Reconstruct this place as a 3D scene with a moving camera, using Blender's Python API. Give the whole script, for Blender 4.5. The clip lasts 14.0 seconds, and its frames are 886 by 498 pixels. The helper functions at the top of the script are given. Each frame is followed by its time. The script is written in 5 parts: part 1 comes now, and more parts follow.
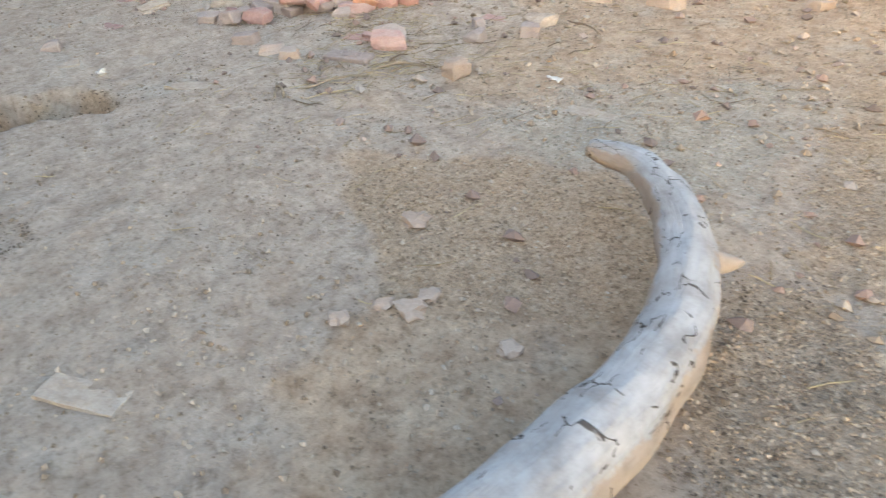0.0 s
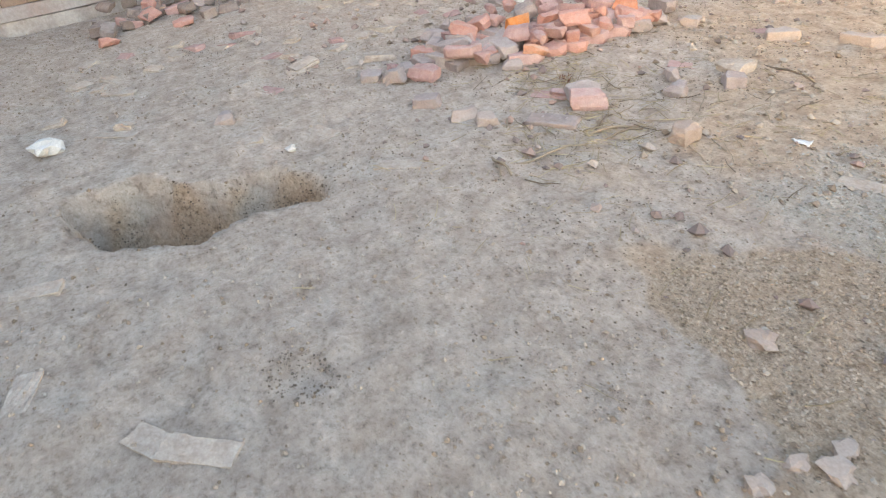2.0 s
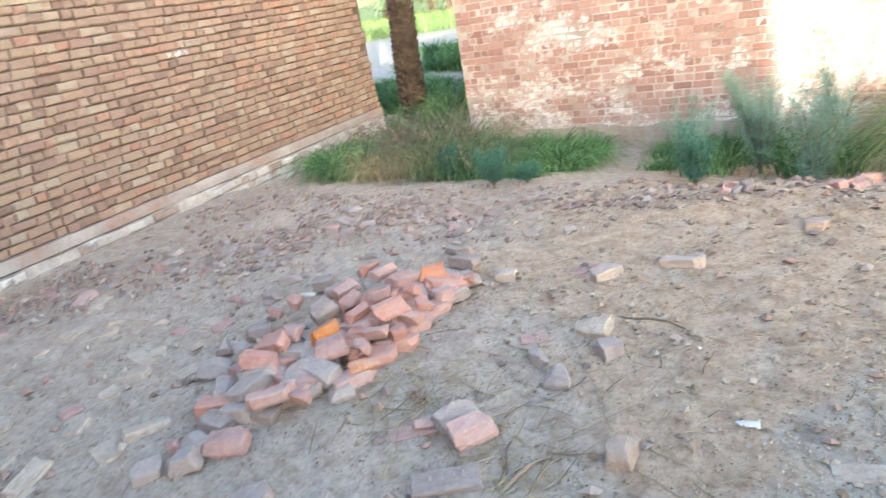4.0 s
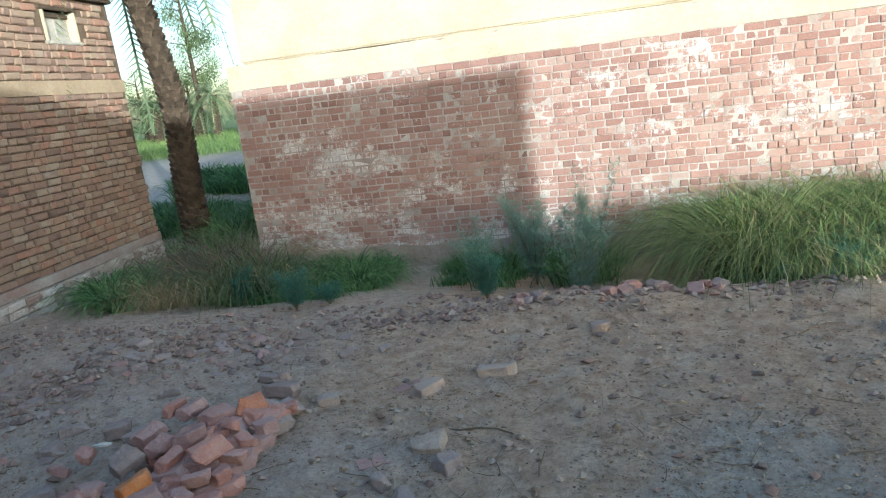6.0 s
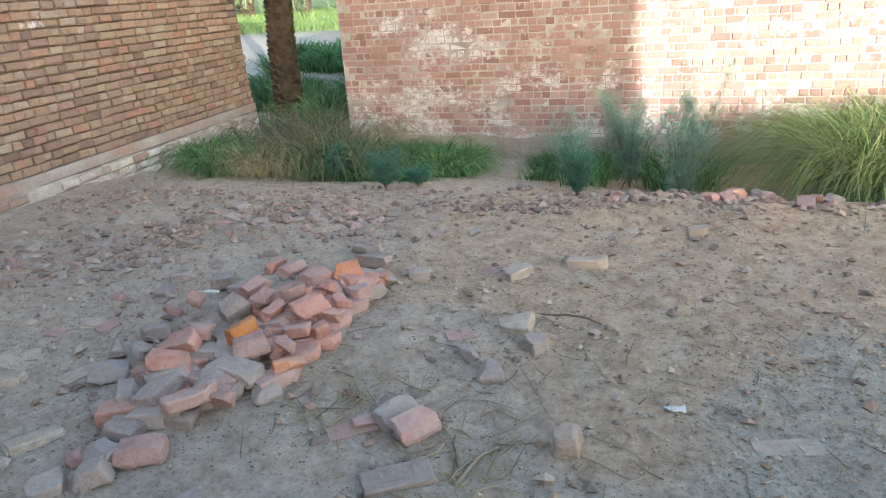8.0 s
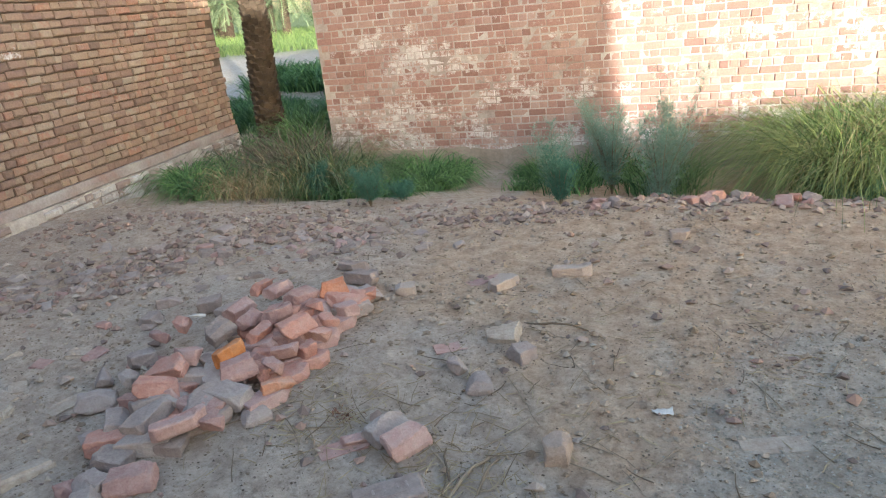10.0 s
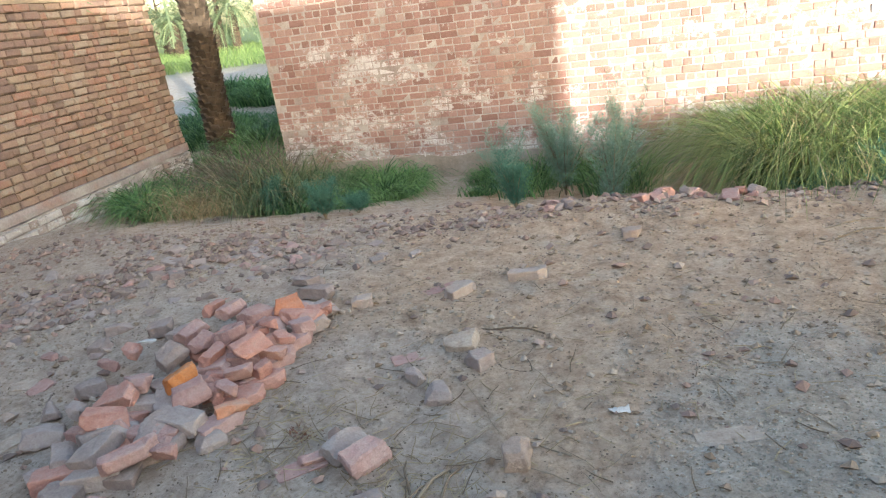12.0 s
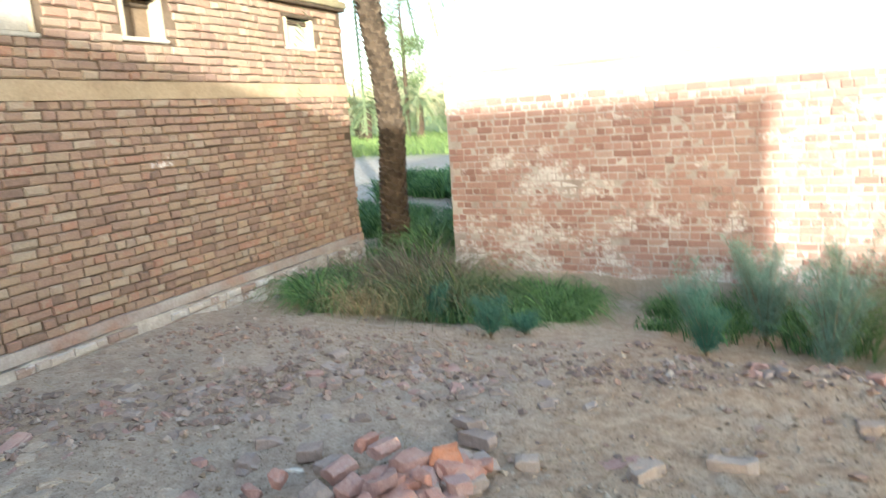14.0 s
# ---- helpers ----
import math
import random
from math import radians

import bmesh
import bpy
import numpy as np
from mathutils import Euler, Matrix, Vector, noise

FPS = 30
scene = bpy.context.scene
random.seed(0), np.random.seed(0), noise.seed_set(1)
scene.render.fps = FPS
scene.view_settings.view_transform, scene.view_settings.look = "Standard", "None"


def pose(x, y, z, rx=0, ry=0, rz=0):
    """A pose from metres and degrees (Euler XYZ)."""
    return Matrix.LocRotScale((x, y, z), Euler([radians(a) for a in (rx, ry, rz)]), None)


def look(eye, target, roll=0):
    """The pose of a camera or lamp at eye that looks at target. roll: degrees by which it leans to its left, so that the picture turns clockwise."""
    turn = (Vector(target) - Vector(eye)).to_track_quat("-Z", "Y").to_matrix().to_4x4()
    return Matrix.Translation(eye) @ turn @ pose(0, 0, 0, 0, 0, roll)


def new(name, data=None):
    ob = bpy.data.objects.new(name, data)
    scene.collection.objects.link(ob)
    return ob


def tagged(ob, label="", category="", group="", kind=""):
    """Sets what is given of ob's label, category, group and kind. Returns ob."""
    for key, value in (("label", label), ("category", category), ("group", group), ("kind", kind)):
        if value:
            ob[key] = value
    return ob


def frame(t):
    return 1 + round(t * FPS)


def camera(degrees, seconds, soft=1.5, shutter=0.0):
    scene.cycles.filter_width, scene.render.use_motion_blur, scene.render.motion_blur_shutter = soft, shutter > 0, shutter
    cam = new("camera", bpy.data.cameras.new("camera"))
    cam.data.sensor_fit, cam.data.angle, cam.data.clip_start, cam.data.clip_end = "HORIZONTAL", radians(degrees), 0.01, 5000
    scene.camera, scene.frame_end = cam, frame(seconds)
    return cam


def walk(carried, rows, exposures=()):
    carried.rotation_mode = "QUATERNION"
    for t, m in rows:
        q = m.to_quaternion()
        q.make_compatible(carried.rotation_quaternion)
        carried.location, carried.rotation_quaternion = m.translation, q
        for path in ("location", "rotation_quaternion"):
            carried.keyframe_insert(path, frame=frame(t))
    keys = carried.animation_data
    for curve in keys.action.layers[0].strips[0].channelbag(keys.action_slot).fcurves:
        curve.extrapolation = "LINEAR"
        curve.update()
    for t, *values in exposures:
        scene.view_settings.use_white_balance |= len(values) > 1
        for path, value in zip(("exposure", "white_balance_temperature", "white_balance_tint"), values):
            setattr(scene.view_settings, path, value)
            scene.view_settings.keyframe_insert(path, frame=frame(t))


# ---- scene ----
cam = camera(67.7, 14.0, 1.1, 0.2)
PATH = [
    (0, (0.453, 1.035, 1.088), (-0.954, 1.87, -0.063), -2.6),
    (0.2, (0.338, 0.955, 1.124), (-1.122, 1.667, -0.044), -4.5),
    (0.4, (0.24, 0.85, 1.15), (-1.363, 1.355, 0.067), -4.5),
    (0.5, (0.216, 0.784, 1.173), (-1.429, 1.217, 0.121), -4.5),
    (0.7, (0.175, 0.699, 1.153), (-1.472, 1.176, 0.124), -4.9),
    (1, (0.077, 0.554, 1.246), (-1.462, 1.189, 0.139), -5.0),
    (1.5, (-0.031, 0.497, 1.252), (-1.593, 1.163, 0.194), -7.7),
    (2, (-0.325, 0.486, 1.309), (-1.768, 1.268, 0.165), -6.0),
    (2.5, (-0.559, 0.506, 1.299), (-2.06, 1.371, 0.3), -2.1),
    (3, (-0.962, 0.537, 1.313), (-2.419, 1.641, 0.502), -1.6),
    (3.5, (-1.176, 0.677, 1.4), (-2.475, 2.003, 0.656), -7.2),
    (4, (-1.379, 0.938, 1.506), (-2.458, 2.462, 0.79), -10.4),
    (4.2, (-1.359, 0.992, 1.486), (-2.322, 2.641, 0.892), -10.5),
    (6.3, (-1.644, 0.775, 1.554), (-2.101, 2.663, 1.08), -6.9),
    (6.5, (-1.689, 0.745, 1.514), (-2.253, 2.578, 0.948), -6.7),
    (7, (-1.718, 0.751, 1.493), (-2.447, 2.488, 0.823), -4.3),
    (7.5, (-1.707, 0.77, 1.481), (-2.456, 2.48, 0.764), -4.8),
    (8, (-1.697, 0.786, 1.485), (-2.375, 2.515, 0.74), -4.1),
    (8.5, (-1.664, 0.797, 1.493), (-2.301, 2.545, 0.759), -5.2),
    (9, (-1.683, 0.771, 1.502), (-2.342, 2.528, 0.81), -5.8),
    (11.3, (-1.647, 0.798, 1.469), (-2.274, 2.547, 0.728), -6.4),
    (11.5, (-1.647, 0.799, 1.467), (-2.27, 2.555, 0.741), -6.0),
    (12, (-1.622, 0.812, 1.488), (-2.168, 2.603, 0.786), -8.0),
    (12.5, (-1.589, 0.857, 1.483), (-2.006, 2.681, 0.776), -6.1),
    (13, (-1.595, 0.934, 1.46), (-1.891, 2.745, 0.665), -7.8),
    (13.5, (-1.751, 1.102, 1.495), (-2.413, 2.817, 0.709), -9.0),
    (13.8, (-1.841, 1.177, 1.562), (-2.706, 2.893, 1.008), -8.2),
    (14, (-1.902, 1.176, 1.656), (-2.874, 2.878, 1.258), -4.1),
]
EXPOSURES = [(0.0, 2.85, 7000, 10), (0.5, 2.95, 7300, 13), (1.5, 3.0, 7200, 13), (2.5, 2.95, 6800, 13), (3.0, 2.95, 6550, 13), (3.5, 3.05, 6300, 11), (4.0, 2.95, 6000, 8), (4.2, 2.85, 5950, 8), (6.3, 1.25, 5300, 0), (6.6, 1.45, 5350, 0), (7.2, 2.0, 5600, 3), (8.5, 2.25, 6050, 5), (9.0, 2.05, 6150, 8), (11.8, 2.25, 6200, 7), (12.5, 2.2, 6200, 9), (13.0, 2.15, 6250, 9), (13.5, 2.84, 6300, 8), (14.0, 2.35, 6100, 3)]
walk(cam, [(t, look(eye, target, roll)) for t, eye, target, roll in PATH], EXPOSURES)

# ---------------------------------------------------------------- light
SUN_WAY = Vector((0.75, -1.0, 0.22)).normalized()  # towards the low sun
world = bpy.data.worlds.new("sky")
scene.world = world
world.use_nodes = True
wn = world.node_tree.nodes
sky = wn.new("ShaderNodeTexSky")
sky.sky_type = "NISHITA"
sky.sun_disc = False
sky.sun_elevation = math.asin(SUN_WAY.z)
sky.sun_rotation = math.atan2(SUN_WAY.x, SUN_WAY.y)
sky.dust_density = 2.0
wn["Background"].inputs["Strength"].default_value = 0.15
world.node_tree.links.new(sky.outputs[0], wn["Background"].inputs["Color"])
sun_data = bpy.data.lights.new("sun", "SUN")
sun_data.energy, sun_data.angle, sun_data.color = 2.45, radians(0.6), (1.0, 0.92, 0.78)
sun = new("sun", sun_data)
sun.matrix_world = look(SUN_WAY * 40, (0, 0, 0))


# ---------------------------------------------------------------- materials
def material(name, rough=0.9):
    m = bpy.data.materials.new(name)
    m.use_nodes = True
    n = m.node_tree.nodes
    b = n["Principled BSDF"]
    b.inputs["Roughness"].default_value = rough
    b.inputs["Specular IOR Level"].default_value = 0.25
    return m, n, m.node_tree.links, b


def noise_node(n, l, scale, detail=4.0, rough=0.6, stretch=None, space="Object"):
    coords = n.new("ShaderNodeTexCoord")
    out = coords.outputs["Object"]
    if space == "World":
        out = n.new("ShaderNodeNewGeometry").outputs["Position"]
    if stretch:
        mp = n.new("ShaderNodeMapping")
        mp.inputs["Scale"].default_value = stretch
        l.new(out, mp.inputs["Vector"])
        out = mp.outputs["Vector"]
    t = n.new("ShaderNodeTexNoise")
    t.inputs["Scale"].default_value, t.inputs["Detail"].default_value = scale, detail
    t.inputs["Roughness"].default_value = rough
    l.new(out, t.inputs["Vector"])
    return t.outputs["Fac"]


def ramp(n, l, fac, stops):
    r = n.new("ShaderNodeValToRGB")
    e = r.color_ramp.elements
    while len(e) < len(stops):
        e.new(0.5)
    for k, (at, c) in zip(e, stops):
        k.position, k.color = at, (*c, 1) if len(c) == 3 else c
    l.new(fac, r.inputs["Fac"])
    return r.outputs["Color"]


def blend(n, l, fac, a, b, how="MIX"):
    x = n.new("ShaderNodeMix")
    x.data_type, x.blend_type = "RGBA", how
    for sock, v in ((x.inputs[0], fac), (x.inputs[6], a), (x.inputs[7], b)):
        if isinstance(v, (int, float)):
            sock.default_value = v
        elif isinstance(v, tuple):
            sock.default_value = (*v, 1)
        else:
            l.new(v, sock)
    return x.outputs[2]


def math_node(n, l, how, a, b=0.0):
    x = n.new("ShaderNodeMath")
    x.operation = how
    for sock, v in zip(x.inputs, (a, b)):
        if isinstance(v, (int, float)):
            sock.default_value = v
        else:
            l.new(v, sock)
    return x.outputs[0]


def bump(n, l, b, height, strength=0.4, distance=0.01):
    x = n.new("ShaderNodeBump")
    x.inputs["Strength"].default_value, x.inputs["Distance"].default_value = strength, distance
    l.new(height, x.inputs["Height"])
    l.new(x.outputs["Normal"], b.inputs["Normal"])


def each_random(n, l):
    """A random value of each object, and of each island of a joined mesh."""
    a, b = n.new("ShaderNodeObjectInfo"), n.new("ShaderNodeNewGeometry")
    return math_node(n, l, "FRACT", math_node(n, l, "ADD", a.outputs["Random"], b.outputs["Random Per Island"]))


def surface(name, stops, scale=6.0, grain=90.0, rough=0.9, relief=0.4, stretch=None, random_mix=0.0, space="Object", detail=5.0):
    """A weathered surface: coarse stains, fine grain, relief."""
    m, n, l, b = material(name, rough)
    coarse = noise_node(n, l, scale, detail, 0.65, stretch, space)
    fine = noise_node(n, l, grain, 3.0, 0.7, stretch, space)
    fac = coarse
    if random_mix:
        fac = math_node(n, l, "ADD", math_node(n, l, "MULTIPLY", coarse, 1 - random_mix), math_node(n, l, "MULTIPLY", each_random(n, l), random_mix))
    col = ramp(n, l, fac, stops)
    grit = ramp(n, l, fine, [(0.25, (0.72, 0.72, 0.72)), (0.75, (1.12, 1.12, 1.12))])
    l.new(blend(n, l, 0.8, col, grit, "MULTIPLY"), b.inputs["Base Color"])
    bump(n, l, b, fine, relief, 0.006)
    return m


def soil_material():
    """Dusty earth: pale dust, brown loam where the soil map says so, grit."""
    m, n, l, b = material("dusty_earth", 0.95)
    big = noise_node(n, l, 1.3, 6.0, 0.62, None, "World")
    mid = noise_node(n, l, 9.0, 6.0, 0.7, None, "World")
    fine = noise_node(n, l, 55.0, 8.0, 0.8, None, "World")
    zone = n.new("ShaderNodeAttribute")
    zone.attribute_name = "soil"
    sep = n.new("ShaderNodeSeparateColor")
    l.new(zone.outputs["Color"], sep.inputs["Color"])
    dust = ramp(n, l, mid, [(0.30, (0.335, 0.265, 0.208)), (0.50, (0.455, 0.378, 0.31)), (0.70, (0.545, 0.475, 0.40))])
    loam = ramp(n, l, mid, [(0.31, (0.33, 0.225, 0.15)), (0.5, (0.485, 0.365, 0.26)), (0.70, (0.58, 0.465, 0.345))])
    grit = ramp(n, l, fine, [(0.3, (0.27, 0.19, 0.13)), (0.5, (0.43, 0.325, 0.23)), (0.7, (0.54, 0.43, 0.32))])
    loam_fac = math_node(n, l, "MULTIPLY", ramp(n, l, math_node(n, l, "ADD", sep.outputs[0], math_node(n, l, "MULTIPLY", math_node(n, l, "SUBTRACT", big, 0.5), 1.2)), [(0.30, (0, 0, 0)), (0.72, (1, 1, 1))]), 0.85)
    col = blend(n, l, loam_fac, dust, loam)
    grit_fac = ramp(n, l, math_node(n, l, "ADD", sep.outputs[1], math_node(n, l, "MULTIPLY", math_node(n, l, "SUBTRACT", mid, 0.5), 0.9)), [(0.42, (0, 0, 0)), (0.62, (1, 1, 1))])
    col = blend(n, l, math_node(n, l, "MULTIPLY", grit_fac, 0.75), col, grit)
    silt = ramp(n, l, mid, [(0.32, (0.345, 0.295, 0.23)), (0.5, (0.445, 0.395, 0.325)), (0.68, (0.53, 0.485, 0.415))])
    silt_fac = ramp(n, l, math_node(n, l, "ADD", zone.outputs["Alpha"], math_node(n, l, "MULTIPLY", math_node(n, l, "SUBTRACT", mid, 0.5), 0.9)), [(0.35, (0, 0, 0)), (0.8, (0.65, 0.65, 0.65))])
    col = blend(n, l, silt_fac, col, silt)
    pale = ramp(n, l, noise_node(n, l, 3.1, 5.0, 0.6, None, "World"), [(0.55, (0, 0, 0)), (0.75, (0.55, 0.55, 0.55))])
    col = blend(n, l, pale, col, (0.52, 0.49, 0.43))
    field = ramp(n, l, mid, [(0.3, (0.11, 0.15, 0.05)), (0.7, (0.20, 0.245, 0.095))])
    col = blend(n, l, sep.outputs[2], col, field)
    spots = ramp(n, l, fine, [(0.30, (0.42, 0.40, 0.37)), (0.46, (0.95, 0.94, 0.93)), (0.58, (1.05, 1.05, 1.05)), (0.75, (1.3, 1.3, 1.3))])
    lumps = ramp(n, l, noise_node(n, l, 26.0, 6.0, 0.7, None, "World"), [(0.35, (0.70, 0.68, 0.65)), (0.45, (0.97, 0.97, 0.97)), (0.58, (1.03, 1.03, 1.03)), (0.67, (1.22, 1.22, 1.21))])
    col = blend(n, l, 0.9, col, lumps, "MULTIPLY")
    l.new(blend(n, l, 1.0, col, spots, "MULTIPLY"), b.inputs["Base Color"])
    h = math_node(n, l, "ADD", math_node(n, l, "MULTIPLY", fine, 0.5), mid)
    bump(n, l, b, h, 0.9, 0.03)
    return m


def wall_brick_material(name, stops, white, dirt, centre=None, salts=0.0, amount=0.20, reach=0.75):
    """Fired brick, each one of its own shade, with lime bloom and dirt spread over the wall."""
    m, n, l, b = material(name, 0.92)
    fine = noise_node(n, l, 60.0, 4.0, 0.7, None, "World")
    mid = noise_node(n, l, 14.0, 4.0, 0.6, None, "World")
    shade = math_node(n, l, "ADD", math_node(n, l, "MULTIPLY", each_random(n, l), 0.75), math_node(n, l, "MULTIPLY", mid, 0.25))
    col = ramp(n, l, shade, stops)
    fac = math_node(n, l, "ADD", math_node(n, l, "MULTIPLY", noise_node(n, l, 1.1, 6.0, 0.66, (1, 1, 1.7), "World"), 0.6), math_node(n, l, "MULTIPLY", noise_node(n, l, 11.0, 7.0, 0.8, None, "World"), 0.4))
    if centre:
        d = n.new("ShaderNodeVectorMath")
        d.operation = "DISTANCE"
        mp = n.new("ShaderNodeMapping")
        mp.inputs["Scale"].default_value = (1, 1, 2.4)
        l.new(n.new("ShaderNodeNewGeometry").outputs["Position"], mp.inputs["Vector"])
        l.new(mp.outputs["Vector"], d.inputs[0])
        d.inputs[1].default_value = (centre[0], centre[1], centre[2] * 2.4)
        spot = ramp(n, l, d.outputs["Value"], [(0.0, (amount, amount, amount)), (reach, (0, 0, 0))])
        fac = math_node(n, l, "ADD", fac, spot)
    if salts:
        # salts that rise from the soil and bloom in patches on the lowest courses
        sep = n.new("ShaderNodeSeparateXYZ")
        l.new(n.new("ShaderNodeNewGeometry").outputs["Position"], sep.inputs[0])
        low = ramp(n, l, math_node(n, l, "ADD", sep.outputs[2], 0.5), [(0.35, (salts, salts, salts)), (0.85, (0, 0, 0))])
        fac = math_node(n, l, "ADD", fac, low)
    lime = ramp(n, l, fac, [(white, (0, 0, 0)), (white + 0.05, (0.85, 0.85, 0.85))])
    col = blend(n, l, lime, col, (0.72, 0.705, 0.69))
    grime = ramp(n, l, noise_node(n, l, 2.3, 5.0, 0.6, (1, 1, 0.6), "World"), [(0.5, (0, 0, 0)), (0.8, (dirt, dirt, dirt))])
    col = blend(n, l, grime, col, (0.16, 0.12, 0.09))
    grit = ramp(n, l, fine, [(0.25, (0.72, 0.72, 0.72)), (0.75, (1.12, 1.12, 1.12))])
    l.new(blend(n, l, 0.8, col, grit, "MULTIPLY"), b.inputs["Base Color"])
    bump(n, l, b, fine, 0.5, 0.008)
    return m


def leaf_material(name, dark, light, scale=1.2):
    m, n, l, b = material(name, 0.6)
    fac = math_node(n, l, "ADD", math_node(n, l, "MULTIPLY", noise_node(n, l, scale, 3.0, 0.6, None, "World"), 0.4), math_node(n, l, "MULTIPLY", each_random(n, l), 0.6))
    l.new(ramp(n, l, fac, [(0.25, dark), (0.75, light)]), b.inputs["Base Color"])
    b.inputs["Subsurface Weight"].default_value = 0.0
    return m


def log_material():
    """Bleached wood: grey-white weathering, brown patches, fine grain and dark drying cracks along the log."""
    m, n, l, b = material("bleached_grey_wood", 0.8)
    at = n.new("ShaderNodeAttribute")
    at.attribute_name = "grain"

    def along(scale, stretch, detail):
        mp = n.new("ShaderNodeMapping")
        mp.inputs["Scale"].default_value = stretch
        l.new(at.outputs["Vector"], mp.inputs["Vector"])
        t = n.new("ShaderNodeTexNoise")
        t.inputs["Scale"].default_value, t.inputs["Detail"].default_value, t.inputs["Roughness"].default_value = scale, detail, 0.65
        l.new(mp.outputs["Vector"], t.inputs["Vector"])
        return t.outputs["Fac"]

    tone = noise_node(n, l, 7.0, 5.0, 0.65)
    col = ramp(n, l, tone, [(0.30, (0.275, 0.255, 0.24)), (0.43, (0.345, 0.335, 0.33)), (0.56, (0.405, 0.405, 0.408)), (0.75, (0.485, 0.488, 0.49))])
    # the flanks keep some of their brown bast
    sep = n.new("ShaderNodeSeparateXYZ")
    l.new(at.outputs["Vector"], sep.inputs[0])
    flank = math_node(n, l, "ADD", math_node(n, l, "MULTIPLY", sep.outputs[1], -0.5), math_node(n, l, "MULTIPLY", noise_node(n, l, 9.0, 5.0, 0.65), 0.8))
    col = blend(n, l, ramp(n, l, flank, [(0.12, (0, 0, 0)), (0.20, (0.85, 0.85, 0.85))]), col, (0.37, 0.295, 0.235))
    blotch = ramp(n, l, noise_node(n, l, 30.0, 5.0, 0.7), [(0.34, (0.62, 0.58, 0.55)), (0.5, (1, 1, 1)), (0.7, (1.1, 1.1, 1.12))])
    col = blend(n, l, 0.35, col, blotch, "MULTIPLY")
    fibre = along(3.0, (3.0, 3.0, 0.35), 6.0)
    col = blend(n, l, 0.4, col, ramp(n, l, fibre, [(0.3, (0.70, 0.67, 0.64)), (0.6, (1.08, 1.08, 1.08))]), "MULTIPLY")
    # drying cracks, short and slanting across the grain
    mp = n.new("ShaderNodeMapping")
    mp.inputs["Scale"].default_value = (1.5, 1.5, 0.9)
    mp.inputs["Rotation"].default_value = (0.5, 0.4, 0.3)
    warp = n.new("ShaderNodeTexNoise")
    warp.inputs["Scale"].default_value = 4.0
    l.new(at.outputs["Vector"], warp.inputs["Vector"])
    shifted = n.new("ShaderNodeVectorMath")
    shifted.operation = "MULTIPLY_ADD"
    l.new(warp.outputs["Color"], shifted.inputs[0])
    shifted.inputs[1].default_value = (0.35, 0.35, 0.35)
    l.new(at.outputs["Vector"], shifted.inputs[2])
    l.new(shifted.outputs["Vector"], mp.inputs["Vector"])
    cells = n.new("ShaderNodeTexVoronoi")
    cells.feature = "DISTANCE_TO_EDGE"
    cells.inputs["Scale"].default_value = 1.25
    l.new(mp.outputs["Vector"], cells.inputs["Vector"])
    gate = ramp(n, l, along(1.5, (1, 1, 1.0), 2.0), [(0.46, (1, 1, 1)), (0.54, (0, 0, 0))])
    crack = ramp(n, l, math_node(n, l, "ADD", cells.outputs["Distance"], math_node(n, l, "MULTIPLY", gate, 0.2)), [(0.012, (0.22, 0.19, 0.17)), (0.032, (1, 1, 1))])
    l.new(blend(n, l, 1.0, col, crack, "MULTIPLY"), b.inputs["Base Color"])
    bump(n, l, b, math_node(n, l, "ADD", fibre, math_node(n, l, "MULTIPLY", crack, 0.6)), 0.7, 0.012)
    return m


M_SOIL = soil_material()
M_TAN = wall_brick_material("tan_fired_brick", [(0.12, (0.24, 0.165, 0.13)), (0.22, (0.325, 0.215, 0.17)), (0.36, (0.36, 0.26, 0.19)), (0.5, (0.32, 0.22, 0.17)), (0.62, (0.375, 0.285, 0.205)), (0.74, (0.375, 0.21, 0.155)), (0.82, (0.41, 0.335, 0.255)), (0.92, (0.335, 0.24, 0.195))], 0.70, 0.12, (-7.08, 5.14, 1.39), 0.0, 0.21, 0.6)
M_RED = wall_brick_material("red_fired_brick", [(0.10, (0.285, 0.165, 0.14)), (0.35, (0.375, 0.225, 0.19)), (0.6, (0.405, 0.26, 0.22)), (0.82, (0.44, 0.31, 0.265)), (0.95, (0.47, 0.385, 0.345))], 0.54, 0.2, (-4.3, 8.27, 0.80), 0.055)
# Mud mortar, its colour darkened to hold the deep shade of the joints.
M_TAN_JOINT = surface("mud_mortar_with_shade", [(0.3, (0.12, 0.085, 0.06)), (0.7, (0.21, 0.155, 0.11))], 5, 60)
M_RED_JOINT = surface("lime_mortar", [(0.32, (0.31, 0.245, 0.21)), (0.48, (0.44, 0.385, 0.35)), (0.66, (0.57, 0.54, 0.505))], 2.6, 60, 0.92, 0.4, None, 0.0, "World")
M_LIMED = wall_brick_material("limewashed_plinth_brick", [(0.15, (0.34, 0.25, 0.21)), (0.4, (0.44, 0.37, 0.325)), (0.7, (0.53, 0.48, 0.435)), (0.9, (0.60, 0.57, 0.53))], 0.5, 0.3)
M_PLINTH = surface("worn_plinth_render", [(0.32, (0.26, 0.22, 0.19)), (0.5, (0.42, 0.37, 0.33)), (0.68, (0.58, 0.54, 0.49))], 3.2, 40, 0.95, 0.6, None, 0.0, "World")
M_PLINTH_RED = surface("pink_plinth_course", [(0.3, (0.27, 0.17, 0.14)), (0.46, (0.36, 0.245, 0.205)), (0.56, (0.37, 0.315, 0.29)), (0.75, (0.50, 0.47, 0.44))], 2.2, 45, 0.95, 0.5, None, 0.35, "World")
